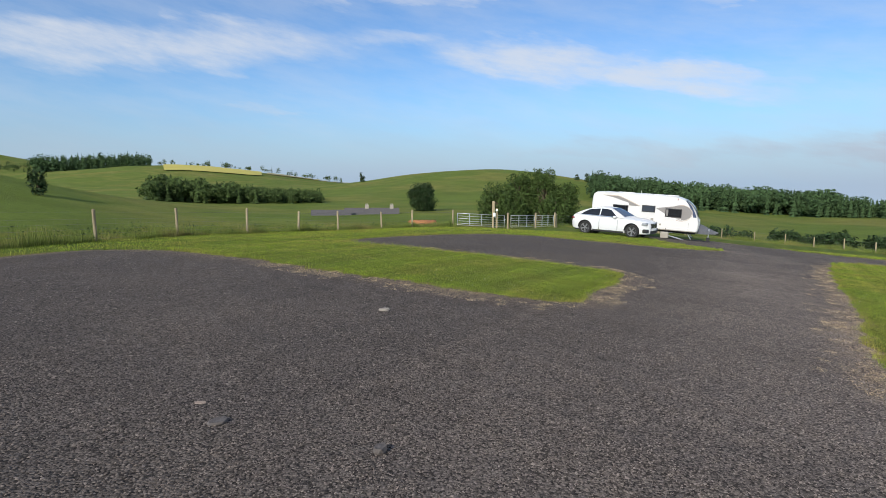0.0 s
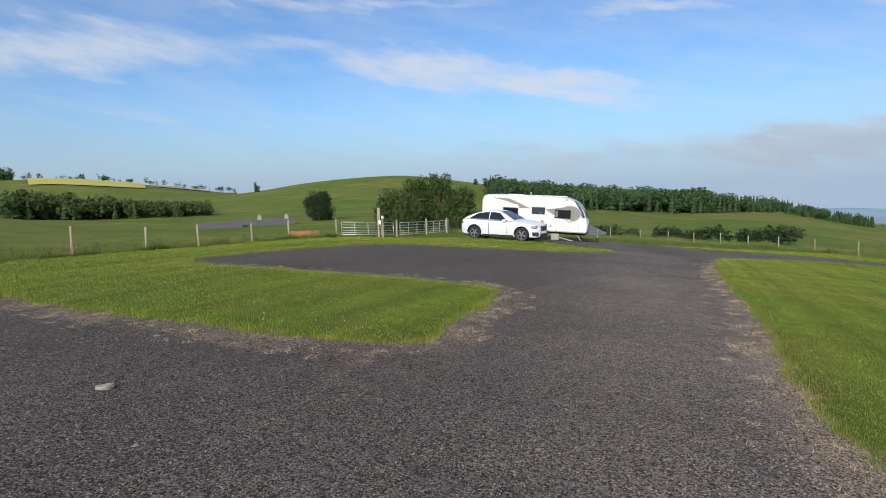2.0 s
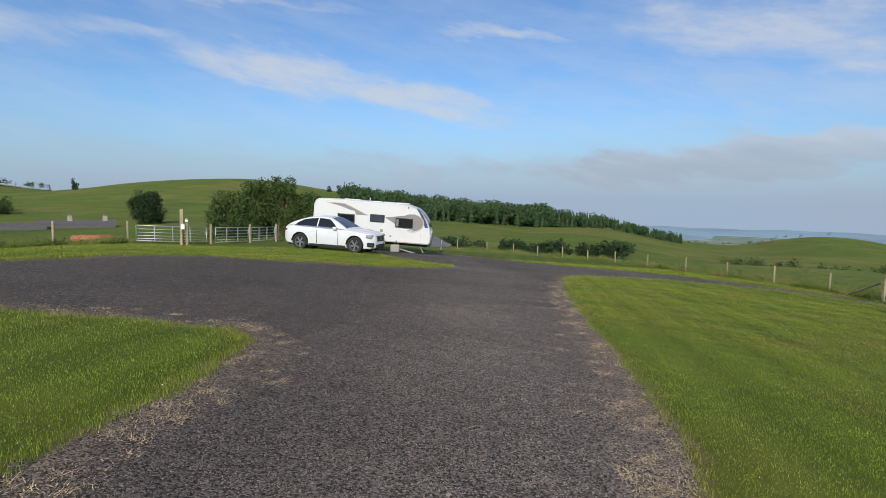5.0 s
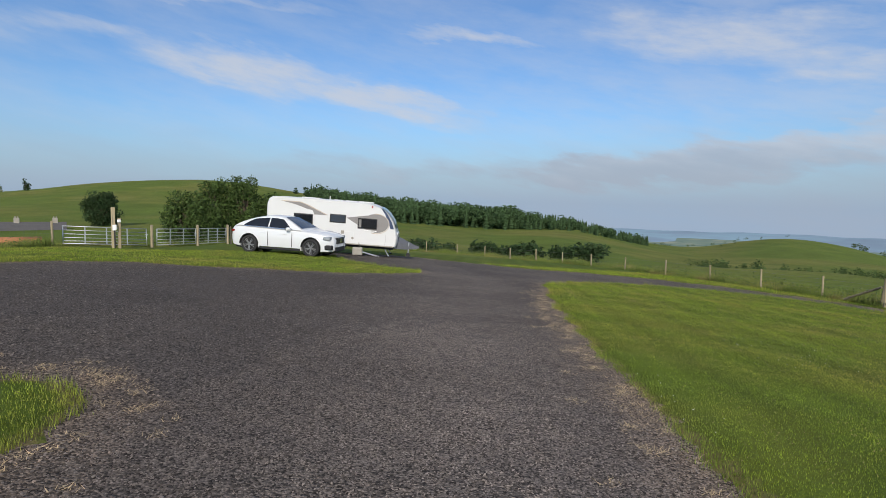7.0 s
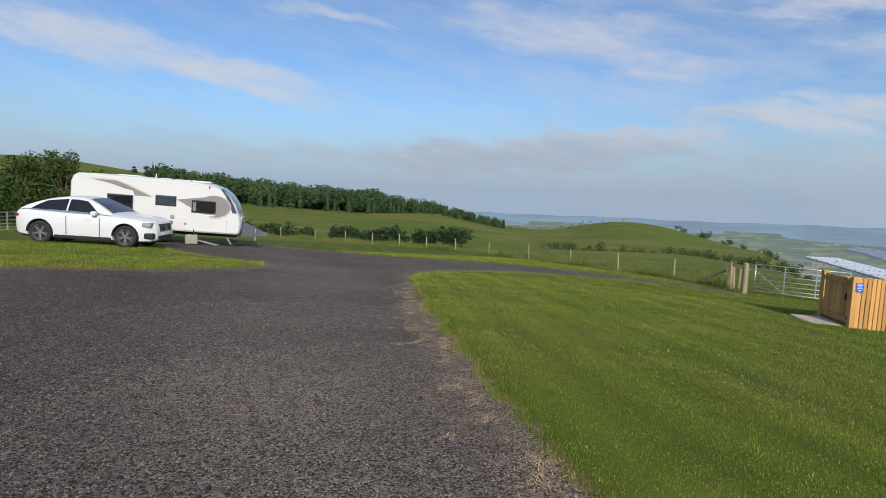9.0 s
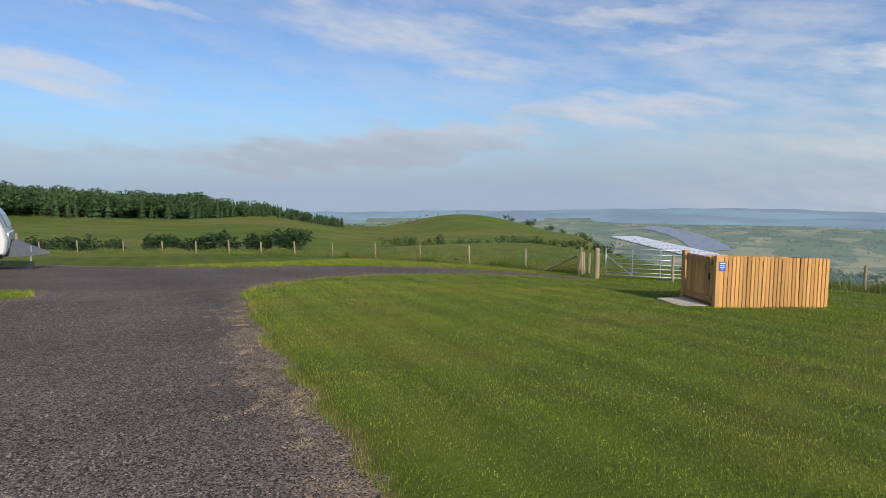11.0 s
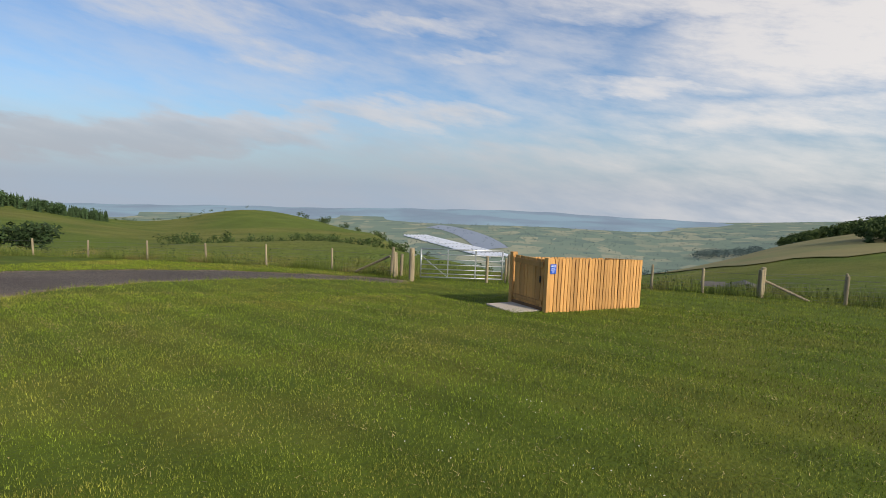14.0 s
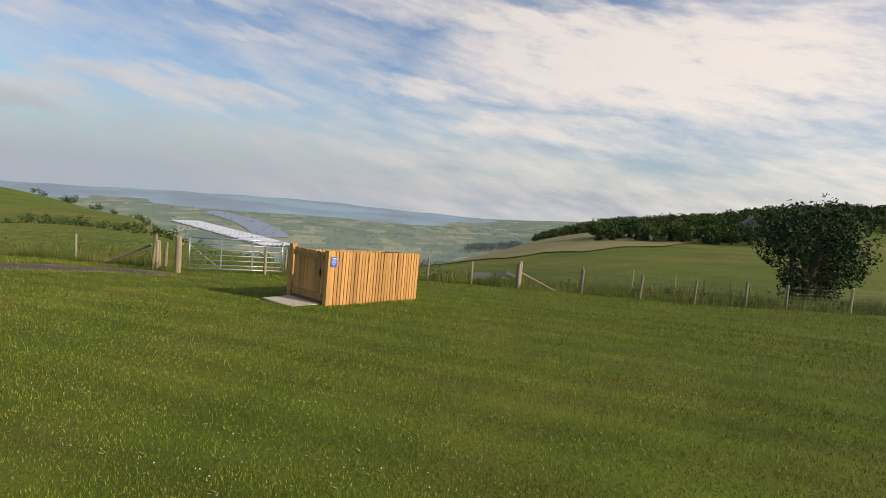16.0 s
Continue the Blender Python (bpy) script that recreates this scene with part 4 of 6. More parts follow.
WEST = [(-12.9, 3.0), (-12.7, 7.0), (-12.5, 10.8), (-12.2, 14.3), (-11.8, 18.0), (-11.2, 22.1), (-9.8, 25.7), (-8.5, 29.4), (-7.0, 32.0), (-4.8, 34.0), (-3.1, 35.6), (-0.6, 38.8)]
fence("stock_fence", WEST, "weathered wooden post and wire stock fence along rough grass", 1.12, 0.05, seed=1)
fence("stock_fence", [(7.4, 44.6), (9.6, 46.0), (12.2, 47.6), (14.8, 49.2), (17.2, 50.6)], "post and wire fence behind the caravan", 1.1, 0.05, seed=2)
EAST = [(20.9, 53.3), (22.5, 55.0), (24.2, 53.6), (26.2, 51.6), (27.6, 49.3), (28.7, 47.1), (29.6, 44.8), (30.3, 42.4), (30.8, 39.8), (31.1, 36.8), (31.1, 33.4), (30.8, 30.0), (30.2, 26.6), (29.2, 23.1), (27.7, 20.0)]
fence("stock_fence", EAST, "weathered post and wire fence along tall grass by the track", 0.9, 0.042, seed=3)
SOUTH = [(27.4, 16.0), (28.2, 13.2), (28.3, 11.3), (28.0, 9.8), (27.35, 8.3), (26.5, 6.4), (25.8, 4.7), (25.2, 3.2), (25.0, 1.6), (25.0, 0.2), (25.0, -2.1), (24.8, -4.4), (24.5, -7.0), (24.2, -10.0)]
fence("stock_fence", SOUTH, "post and wire stock fence at the lawn's lower side", 0.82, 0.04, seed=4)
fence("stock_fence", [(27.6, 8.3), (29.6, 5.2), (31.8, 2.0), (34.2, -1.4), (36.8, -4.6), (39.5, -8.0), (42.5, -11.5)], "older post and wire fence running down the field", 0.85, 0.04, seed=5)

# straining posts
strainer = thing("straining_post", on(27.45, 8.25), "thick wooden straining post with a diagonal strut", "fence post")
part("post", rod(bmesh.new(), (0, 0, -0.3), (0, 0, 0.95), 0.075, 0.07, 12), M["post"], strainer)
part("strut", rod(bmesh.new(), (0.05, -0.05, 0.55), (-0.45, -1.2, 0.05), 0.04, 0.04, 8), M["post"], strainer)
strainer = thing("straining_post", on(27.9, 20.2), "cluster of weathered gate-side posts with a slanting strut", "fence post")
for dx, dy, hh, ln in ((0, 0, 1.08, 3), (0.14, -0.16, 0.88, -2), (0.26, -0.3, 0.82, 1)):
    ob = part("post", rod(bmesh.new(), (0, 0, -0.3), (0, 0, hh), 0.06, 0.055, 10), M["post"], strainer)
    ob.matrix_basis = pose(dx, dy, 0, ln, ln)
part("strut", rod(bmesh.new(), (0, 0.05, 0.75), (0.35, 1.5, 0.05), 0.045, 0.04, 8), M["post"], strainer)


def field_gate(x0, y0, x1, y1, label, h=1.1, bars=7, lean=0.0, hang=0.15, name="metal_gate", brace=True, uprights=2):
    """A tubular gate from hinge to latch."""
    L = math.hypot(x1 - x0, y1 - y0)
    z0, z1 = ground_z(x0, y0), ground_z(x1, y1)
    m = pose(x0, y0, z0 + hang, 0, 0, math.degrees(math.atan2(y1 - y0, x1 - x0))) @ pose(0, 0, 0, lean, -math.degrees(math.atan2(z1 - z0, L)), 0)
    root = thing(name, m, label, "gate")
    bm = bmesh.new()
    for x in (0.02, L - 0.02):
        rod(bm, (x, 0, 0), (x, 0, h), 0.024, n=10)
    for z in (0.0, h):
        rod(bm, (0, 0, z), (L, 0, z), 0.022, n=10)
    part("gate_frame", bm, M["galv"], root, smooth=True)
    for k in range(1, bars - 1):
        z = h * (k / (bars - 1)) ** 1.15
        part("bar", rod(bmesh.new(), (0, 0, z), (L, 0, z), 0.016, n=8), M["galv"], root, smooth=True)
    for k in range(uprights):
        x = L * (k + 1) / (uprights + 1)
        part("upright", boxed((x - 0.02, -0.022, 0), (x + 0.02, 0.022, h)), M["galv"], root)
    if brace:
        part("brace", rod(bmesh.new(), (0.03, 0.03, h * 0.75), (L * 0.33, 0.03, 0.02), 0.016, n=6), M["galv"], root)
    part("latch", boxed((L - 0.1, -0.03, h * 0.62), (L + 0.05, 0.03, h * 0.68), 0.005), M["galv"], root)
    return root


field_gate(26.62, 18.75, 27.35, 16.1, "galvanised tubular steel field gate beside the enclosure", 0.94, 7)
for x, y, hh, rr in ((26.5, 19.0, 1.1, 0.09), (27.45, 15.9, 1.0, 0.065), (27.2, 16.6, 0.92, 0.045)):
    t = thing("gate_post", on(x, y), "thick round weathered wooden gate post", "gate post")
    part("post", rod(rod(bmesh.new(), (0, 0, -0.3), (0, 0, hh - 0.03), rr * 1.05, rr, 14), (0, 0, hh - 0.03), (0, 0, hh), rr, rr * 0.85, 14), M["post"], t)
    part("hinge", boxed((-0.02, -rr - 0.05, 0.85), (0.02, -rr + 0.02, 0.9)), M["galv"], t)
field_gate(3.5, 40.9, 5.4, 42.5, "galvanised sheep hurdle fixed between posts", 0.82, 6, brace=False)
field_gate(5.55, 42.7, 7.1, 44.2, "galvanised sheep hurdle fixed between posts", 0.82, 6, brace=False)
field_gate(-0.3, 39.3, 3.1, 40.5, "galvanised hurdle leaning back against the fence", 0.82, 6, lean=-14, brace=False, uprights=3)
field_gate(17.6, 50.9, 20.4, 53.1, "galvanised field gate behind the caravan", 1.1, 7)
for x, y, hh in ((3.3, 40.8, 1.15), (5.5, 42.6, 1.15), (7.2, 44.3, 1.15), (17.4, 50.7, 1.3), (20.7, 53.2, 1.3)):
    t = thing("gate_post", on(x, y), "weathered wooden post between hurdles", "gate post")
    part("post", rod(bmesh.new(), (0, 0, -0.3), (0, 0, hh), 0.075, 0.07, 12), M["post"], t)
    part("cap", rod(bmesh.new(), (0, 0, hh), (0, 0, hh + 0.03), 0.07, 0.045, 12), M["post"], t)

# tall service post with a tap box
t = thing("service_post", on(2.0, 36.1), "tall pale wooden post with white tap boxes", "post")
part("post", boxed((-0.075, -0.075, -0.3), (0.075, 0.075, 1.75), 0.01), M["post"], t)
part("side_post", boxed((0.16, 0.0, -0.3), (0.28, 0.12, 1.3), 0.01), M["post"], t)
bx = part("box", boxed((-0.02, -0.16, 0.78), (0.14, -0.07, 1.02), 0.02), M["sign_white"], t, "white plastic tap box")
part("box", boxed((0.15, -0.1, 1.12), (0.29, -0.01, 1.24), 0.02), M["sign_white"], t, "small white plastic box")
part("pipe", rod(bmesh.new(), (0.05, -0.1, -0.05), (0.05, -0.1, 0.78), 0.02), M["black"], t)

# orange tank lying in the weeds beyond the fence
t = thing("rusty_tank", on(-3.2, 44.6, 8), "orange rusty cylindrical tank lying in weeds", "tank")
part("shell", rod(bmesh.new(), (-0.9, 0, 0.32), (1.2, 0, 0.32), 0.34, n=20), M["rust"], t, smooth=True)
part("end_cap", rod(bmesh.new(), (-1.02, 0, 0.32), (-0.89, 0, 0.32), 0.24, 0.345, n=20), M["rust"], t, smooth=True)
for k in (-0.5, 0.3, 0.9):
    part("band", rod(bmesh.new(), (k, 0, 0.32), (k + 0.06, 0, 0.32), 0.352, n=20), M["rust"], t)

# electricity pole on the south side
px, py = polar(138.0, 70)
t = thing("utility_pole", on(px, py), "tall dark wooden electricity pole with a crossarm", "utility pole")
part("pole", rod(bmesh.new(), (0, 0, -0.5), (0, 0, 6.4), 0.14, 0.09, 10), M["bark"], t)
part("crossarm", boxed((-0.7, -0.06, 6.0), (0.7, 0.06, 6.14)), M["bark"], t)
for k in (-0.6, 0, 0.6):
    part("insulator", rod(bmesh.new(), (k, 0, 6.14), (k, 0, 6.34), 0.05, 0.03), M["black"], t)


# ---- slatted enclosure ----
def enclosure():
    bc, br = Vector((20.45, 14.26)), Vector((22.48, 12.22))
    d = (br - bc)
    L = d.length
    heading = math.degrees(math.atan2(d.y, d.x))
    z0, z1 = ground_z(*bc), ground_z(*br)
    root = thing("bin_enclosure", pose(bc.x, bc.y, z0, 0, 0, heading), "open-topped enclosure of orange larch slats", "enclosure")
    W, H = 1.18, 1.13
    fall = (z1 - z0) / L
    s = 0.08
    slat_mesh = {}

    def slat(x, y, z, h, along, parent, wide=s):
        key = (round(h, 2), along, wide)
        if key not in slat_mesh:
            bm = boxed((-wide / 2, -0.011, 0), (wide / 2, 0.011, h)) if along == "x" else boxed((-0.011, -wide / 2, 0), (0.011, wide / 2, h))
            bmesh.ops.bevel(bm, geom=list(bm.edges), offset=0.003, segments=1, affect="EDGES")
            me = bpy.data.meshes.new("slat")
            bm.to_mesh(me)
            bm.free()
            me.materials.append(M["slat"])
            slat_mesh[key] = me
        ob = new("slat", slat_mesh[key])
        ob.parent = parent
        ob.matrix_basis = pose(x, y, z, random.uniform(-0.6, 0.6), random.uniform(-0.7, 0.7), random.uniform(-0.8, 0.8))
        return ob

    n = 29
    pitch = (L - 0.1) / n
    for k in range(n):
        x = 0.1 + (k + 0.5) * pitch
        slat(x, -0.012, fall * x + 0.015, H + 0.006 * random.uniform(-1, 1) - 0.0 * x, "x", root)
        slat(x, W + 0.012, fall * x - 0.085, H, "x", root)
    for k in range(14):
        y = 0.06 + (k + 0.5) * (W - 0.12) / 14
        slat(L + 0.012, y, fall * L + 0.015 - 0.08 * y, H, "y", root)
    for x, y, w in ((0.05, 0.02, 0.055), (0.05, W + 0.0, 0.055), (0.10, W + 0.03, 0.05), (L - 0.05, 0.05, 0.045), (L - 0.05, W - 0.05, 0.045), (L / 2, 0.06, 0.045)):
        part("corner_post", boxed((x - w, y - w, fall * x - 0.2), (x + w, y + w, fall * x + H + (0.03 if x < 0.2 else -0.02) - (0.08 if y > 0.5 and x > 0.2 else 0)), 0.006), M["slat"] if x < 0.12 else M["frame_wood"], root)
    for z in (0.2, 0.58, 0.98):
        for y in (0.03, W - 0.03):
            bm = boxed((0.1, y - 0.02, z - 0.045), (L - 0.1, y + 0.02, z + 0.045))
            for v in bm.verts:
                v.co.z += fall * v.co.x - 0.08 * v.co.y
            part("rail", bm, M["frame_wood"], root)
        part("rail", boxed((L - 0.05, 0.1, z - 0.045 + fall * L), (L - 0.01, W - 0.1, z + 0.045 + fall * L)), M["frame_wood"], root)
    gate = part("gate", boxed((0.06, 0.10, 0.10), (0.10, W - 0.08, 0.19)), M["frame_wood"], root, "slatted larch gate with ledges")
    for k in range(11):
        y = 0.12 + (k + 0.5) * (W - 0.22) / 11
        slat(0.035, y, 0.10, H - 0.12, "y", gate, 0.085)
    part("ledge", boxed((-0.005, 0.12, H - 0.18), (0.022, W - 0.10, H - 0.08)), M["slat"], gate)
    part("ledge", boxed((-0.005, 0.12, 0.16), (0.022, W - 0.10, 0.24)), M["slat"], gate)
    part("handle", boxed((-0.03, 0.16, 0.62), (-0.004, 0.19, 0.76), 0.004), M["black"], gate)
    part("kickboard", boxed((0.0, 0.1, 0.0), (0.03, W - 0.06, 0.10)), M["frame_wood"], root)
    sg = part("sign", boxed((0.055, -0.046, H - 0.30), (0.215, -0.036, H - 0.10), 0.002), M["blue_sign"], root, "small blue notice with white lettering")
    for k, (w, hh) in enumerate(((0.12, 0.018), (0.10, 0.012), (0.12, 0.012), (0.06, 0.012))):
        part("lettering", boxed((0.135 - w / 2, -0.049, H - 0.145 - 0.04 * k), (0.135 + w / 2, -0.046, H - 0.145 - 0.04 * k + hh)), M["sign_white"], sg)
    pad = part("concrete_slab", boxed((-0.68, 0.16, 0), (0.02, W - 0.05, 0.04), 0.012), M["concrete"])
    pad.matrix_world = pose(bc.x, bc.y, z0, 0, 0, heading) @ pose(0, 0, 0.0, 0, math.degrees(0.01), 0)
    tagged(pad, "pale concrete slab in front of the slatted gate", "slab")


enclosure()

# ---- car ----
def lerp_table(table, x):
    xs, ys = zip(*table)
    return float(np.interp(x, xs, ys))


def loft(name, rings, mat, parent, label="", smooth=True, closed=True):
    bm = bmesh.new()
    rows = [[bm.verts.new(p) for p in r] for r in rings]
    n = len(rows[0])
    for a, b in zip(rows, rows[1:]):
        for k in range(n if closed else n - 1):
            bm.faces.new((a[k], a[(k + 1) % n], b[(k + 1) % n], b[k]))
    if closed:
        bm.faces.new(rows[0]), bm.faces.new(rows[-1][::-1])
    return part(name, bm, mat, parent, label, smooth)


def cut(ob, cutters):
    """Cuts holes through a mesh and keeps the result as its mesh."""
    bpy.context.view_layer.update()
    made = []
    for bm in cutters:
        c = part("cutter", bm, None)
        c.matrix_world = ob.matrix_world
        md = ob.modifiers.new("cut", "BOOLEAN")
        md.operation, md.object, md.solver = "DIFFERENCE", c, "EXACT"
        made.append(c)
    bpy.context.view_layer.update()
    dg = bpy.context.evaluated_depsgraph_get()
    me = bpy.data.meshes.new_from_object(ob.evaluated_get(dg))
    ob.modifiers.clear()
    old = ob.data
    ob.data = me
    bpy.data.meshes.remove(old)
    for c in made:
        bpy.data.objects.remove(c)


def wheel(parent, x, y, r, side, width=0.24, spokes=10, rim_mat="alloy"):
    """Tyre with a spoked rim; side: the way the rim faces."""
    root = part("wheel", rod(bmesh.new(), (0, -0.02, 0), (0, 0.02, 0), 0.05, n=12), M[rim_mat], parent)
    root.matrix_basis = pose(x, y, r)
    prof = [(r * 0.70, -0.5), (r * 0.93, -0.5), (r * 0.985, -0.38), (r, -0.2), (r, 0.2), (r * 0.985, 0.38), (r * 0.93, 0.5), (r * 0.70, 0.5)]
    bm = bmesh.new()
    rings = []
    for k in range(36):
        a = 2 * math.pi * k / 36
        rings.append([bm.verts.new((math.cos(a) * q, w * width, math.sin(a) * q)) for q, w in prof])
    for a, b in zip(rings, rings[1:] + rings[:1]):
        for k in range(len(prof)):
            bm.faces.new((a[k], a[(k + 1) % len(prof)], b[(k + 1) % len(prof)], b[k]))
    part("tyre", bm, M["rubber"], root, smooth=True)
    bm = bmesh.new()
    yo = side * width * 0.42
    for k in range(36):
        a, b = 2 * math.pi * k / 36, 2 * math.pi * (k + 1) / 36
        q = [bm.verts.new((math.cos(t) * rr, yy, math.sin(t) * rr)) for t, rr, yy in ((a, r * 0.70, yo), (b, r * 0.70, yo), (b, r * 0.665, yo), (a, r * 0.665, yo))]
        bm.faces.new(q)
        q2 = [bm.verts.new((math.cos(t) * r * 0.665, yy, math.sin(t) * r * 0.665)) for t, yy in ((a, yo), (b, yo), (b, 0), (a, 0))]
        bm.faces.new(q2)
    part("rim", bm, M[rim_mat], root)
    bm = bmesh.new()
    for k in range(spokes):
        a = 2 * math.pi * k / spokes + (0.16 if k % 2 else -0.16)
        rod(bm, (math.cos(a) * 0.03, yo * 0.8, math.sin(a) * 0.03), (math.cos(a) * r * 0.68, yo * 0.95, math.sin(a) * r * 0.68), 0.022, 0.016, 6)
    rod(bm, (0, yo * 0.75, 0), (0, yo * 1.0, 0), 0.065, 0.05, 12)
    part("spokes", bm, M[rim_mat], root)
    part("brake_disc", rod(bmesh.new(), (0, yo * 0.45, 0), (0, yo * 0.62, 0), r * 0.635, n=28), M["black"], root)
    return root


def car(m):
    root = thing("car", m, "white coupe SUV with black trim and grey alloy wheels", "car")
    # x forward; rear axle at 0, front axle at 2.87
    top = [(-0.93, 0.99), (-0.86, 1.12), (-0.6, 1.18), (0.2, 1.15), (1.2, 1.12), (2.05, 1.11), (2.6, 1.09), (3.1, 1.04), (3.5, 0.97), (3.72, 0.88), (3.80, 0.72)]
    half = [(-0.93, 0.74), (-0.8, 0.86), (-0.4, 0.935), (0.3, 0.945), (1.2, 0.935), (2.4, 0.945), (3.0, 0.935), (3.4, 0.87), (3.68, 0.74), (3.80, 0.58)]
    low = [(-0.93, 0.42), (-0.8, 0.30), (-0.3, 0.24), (3.2, 0.22), (3.7, 0.24), (3.80, 0.30)]
    rings = []
    for x in [-0.93, -0.9, -0.82, -0.7, -0.5, -0.3, 0, 0.3, 0.7, 1.1, 1.5, 1.9, 2.2, 2.5, 2.8, 3.1, 3.3, 3.5, 3.62, 3.72, 3.77, 3.80]:
        t, w, b = lerp_table(top, x), lerp_table(half, x), lerp_table(low, x)
        side = [(0.0, t + 0.035), (0.45 * w, t + 0.028), (0.78 * w, t + 0.0), (0.93 * w, t - 0.055), (0.985 * w, t - 0.16), (w, b + 0.52 * (t - b)), (0.985 * w, b + 0.22 * (t - b)), (0.95 * w, b + 0.03), (0.85 * w, b), (0, b)]
        rings.append([(x, -y, z) for y, z in side] + [(x, y, z) for y, z in side[-2:0:-1]])
    body = loft("body", rings, M["white_car"], root)
    R = 0.385
    cut(body, [rod(bmesh.new(), (x, s * 0.55, R + 0.01), (x, s * 1.3, R + 0.01), R + 0.055, n=28) for x in (0, 2.87) for s in (-1, 1)])
    body.data.polygons.foreach_set("use_smooth", [True] * len(body.data.polygons))
    md = body.modifiers.new("edges", "EDGE_SPLIT")
    md.split_angle = radians(35)
    for x in (0, 2.87):
        for s in (-1, 1):
            # dark lining and trim lip of the arch
            bm = bmesh.new()
            pr = []
            for k in range(25):
                a = math.pi * k / 24
                pr.append([bm.verts.new((x + math.cos(a) * q, s * y, R + 0.01 + math.sin(a) * q)) for q, y in ((R + 0.05, 0.5), (R + 0.05, 0.950), (R + 0.066, 0.950), (R + 0.066, 0.93))])
            for a, b in zip(pr, pr[1:]):
                for k in range(3):
                    bm.faces.new((a[k], a[k + 1], b[k + 1], b[k]))
            part("wheel_arch", bm, M["black"], root, smooth=True)
            part("wheel_well", rod(bmesh.new(), (x, s * 0.50, R + 0.01), (x, s * 0.60, R + 0.01), R + 0.07, n=28), M["black"], root)
            wheel(root, x, s * 0.82, R, s)
    part("underbody", boxed((-0.75, -0.7, 0.2), (3.6, 0.7, 0.42)), M["black"], root)
    for s in (-1, 1):
        part("side_skirt", boxed((0.48, s * 0.925 - 0.03, 0.22), (2.39, s * 0.925 + 0.03, 0.33), 0.012), M["black"], root)
        part("skirt_trim", boxed((0.5, s * 0.955 - 0.006, 0.315), (2.37, s * 0.955 + 0.006, 0.335)), M["chrome"], root)

    # cabin: coupe roof line over a waist line
    roof = [(-0.72, 1.15), (-0.45, 1.30), (-0.1, 1.45), (0.3, 1.56), (0.8, 1.63), (1.2, 1.63), (1.5, 1.585), (1.85, 1.43), (2.2, 1.24), (2.42, 1.11)]
    xs = np.linspace(-0.72, 2.42, 40)

    def cabin(x, v):
        """A place on the cabin's side: v 0 at the waist, 1 at the roof's edge."""
        w0, h0, h1 = lerp_table(half, x) * 0.94, lerp_table(top, x) - 0.02, lerp_table(roof, x)
        return w0 - (w0 - 0.60) * v ** 1.3 * min(1, (h1 - h0) / 0.5), h0 + (h1 - h0) * v

    rings = []
    for x in xs:
        side = [cabin(x, v) for v in (0, 0.3, 0.6, 0.85, 0.96)]
        y1, z1 = side[-1]
        side += [(y1 * 0.9, lerp_table(roof, x) - 0.004), (y1 * 0.5, lerp_table(roof, x) + 0.018), (0, lerp_table(roof, x) + 0.024)]
        rings.append([(x, -y, z) for y, z in side] + [(x, y, z) for y, z in side[-2::-1]])
    loft("cabin", rings, M["white_car"], root)

    def pane(name, lo, hi, vtop, mat, sgn, off=0.006):
        bm = bmesh.new()
        cols = []
        for x in np.linspace(lo, hi, 14):
            c = []
            for k in range(6):
                v = 0.10 + (vtop(x) - 0.10) * k / 5
                y, z = cabin(x, max(v, 0.1))
                c.append(bm.verts.new((x, sgn * (y + off), z)))
            cols.append(c)
        for a, b in zip(cols, cols[1:]):
            for k in range(5):
                bm.faces.new((a[k], a[k + 1], b[k + 1], b[k]))
        return part(name, bm, mat, root, smooth=True)

    for s in (-1, 1):
        pane("rear_side_window", -0.30, 0.86, lambda x: 0.12 + 0.72 * min(1, (x + 0.30) / 0.42) ** 0.6, M["glass_dark"], s)
        pane("front_side_window", 0.92, 1.98, lambda x: 0.84 - 0.72 * max(0, (x - 1.45) / 0.53) ** 1.6, M["glass_dark"], s)
        bm = bmesh.new()
        cols = []
        for x in np.linspace(-0.34, 2.02, 20):
            c = []
            for v in (0.03, 0.085):
                y, z = cabin(x, v)
                c.append(bm.verts.new((x, s * (y + 0.009), z)))
            cols.append(c)
        for a, b in zip(cols, cols[1:]):
            bm.faces.new((a[0], a[1], b[1], b[0]))
        part("waist_trim", bm, M["chrome"], root)
        mir = part("mirror", boxed((1.78, s * 0.99 - 0.10, 1.05), (1.95, s * 0.99 + 0.10, 1.20), 0.045), M["white_car"], root)
        part("mirror_glass", boxed((1.772, s * 0.99 - 0.075, 1.075), (1.779, s * 0.99 + 0.075, 1.18)), M["glass_dark"], mir)
        for x in (0.75, 1.75):
            part("door_handle", boxed((x - 0.22, s * 0.945 - 0.012, 0.90), (x, s * 0.945 + 0.022, 0.93), 0.008), M["white_car"], root)
        for x in (0.9, 2.02):
            part("door_gap", boxed((x - 0.005, s * 0.945 - 0.02, 0.36), (x + 0.005, s * 0.945 + 0.0035, 0.98)), M["black"], root)
    # windscreen and rear window between the pillars
    for name, lo, hi in (("windscreen", 1.52, 2.36), ("rear_window", -0.62, 0.12)):
        bm = bmesh.new()
        cols = []
        for x in np.linspace(lo, hi, 10):
            z = lerp_table(roof, x)
            y1 = cabin(x, 0.96)[0] * (0.86 if name == "windscreen" else 0.78)
            cols.append([bm.verts.new((x, k * y1, z + 0.03 - 0.012 * abs(k) ** 2)) for k in (-1, -0.6, -0.2, 0.2, 0.6, 1)])
        for a, b in zip(cols, cols[1:]):
            for k in range(5):
                bm.faces.new((a[k], a[k + 1], b[k + 1], b[k]))
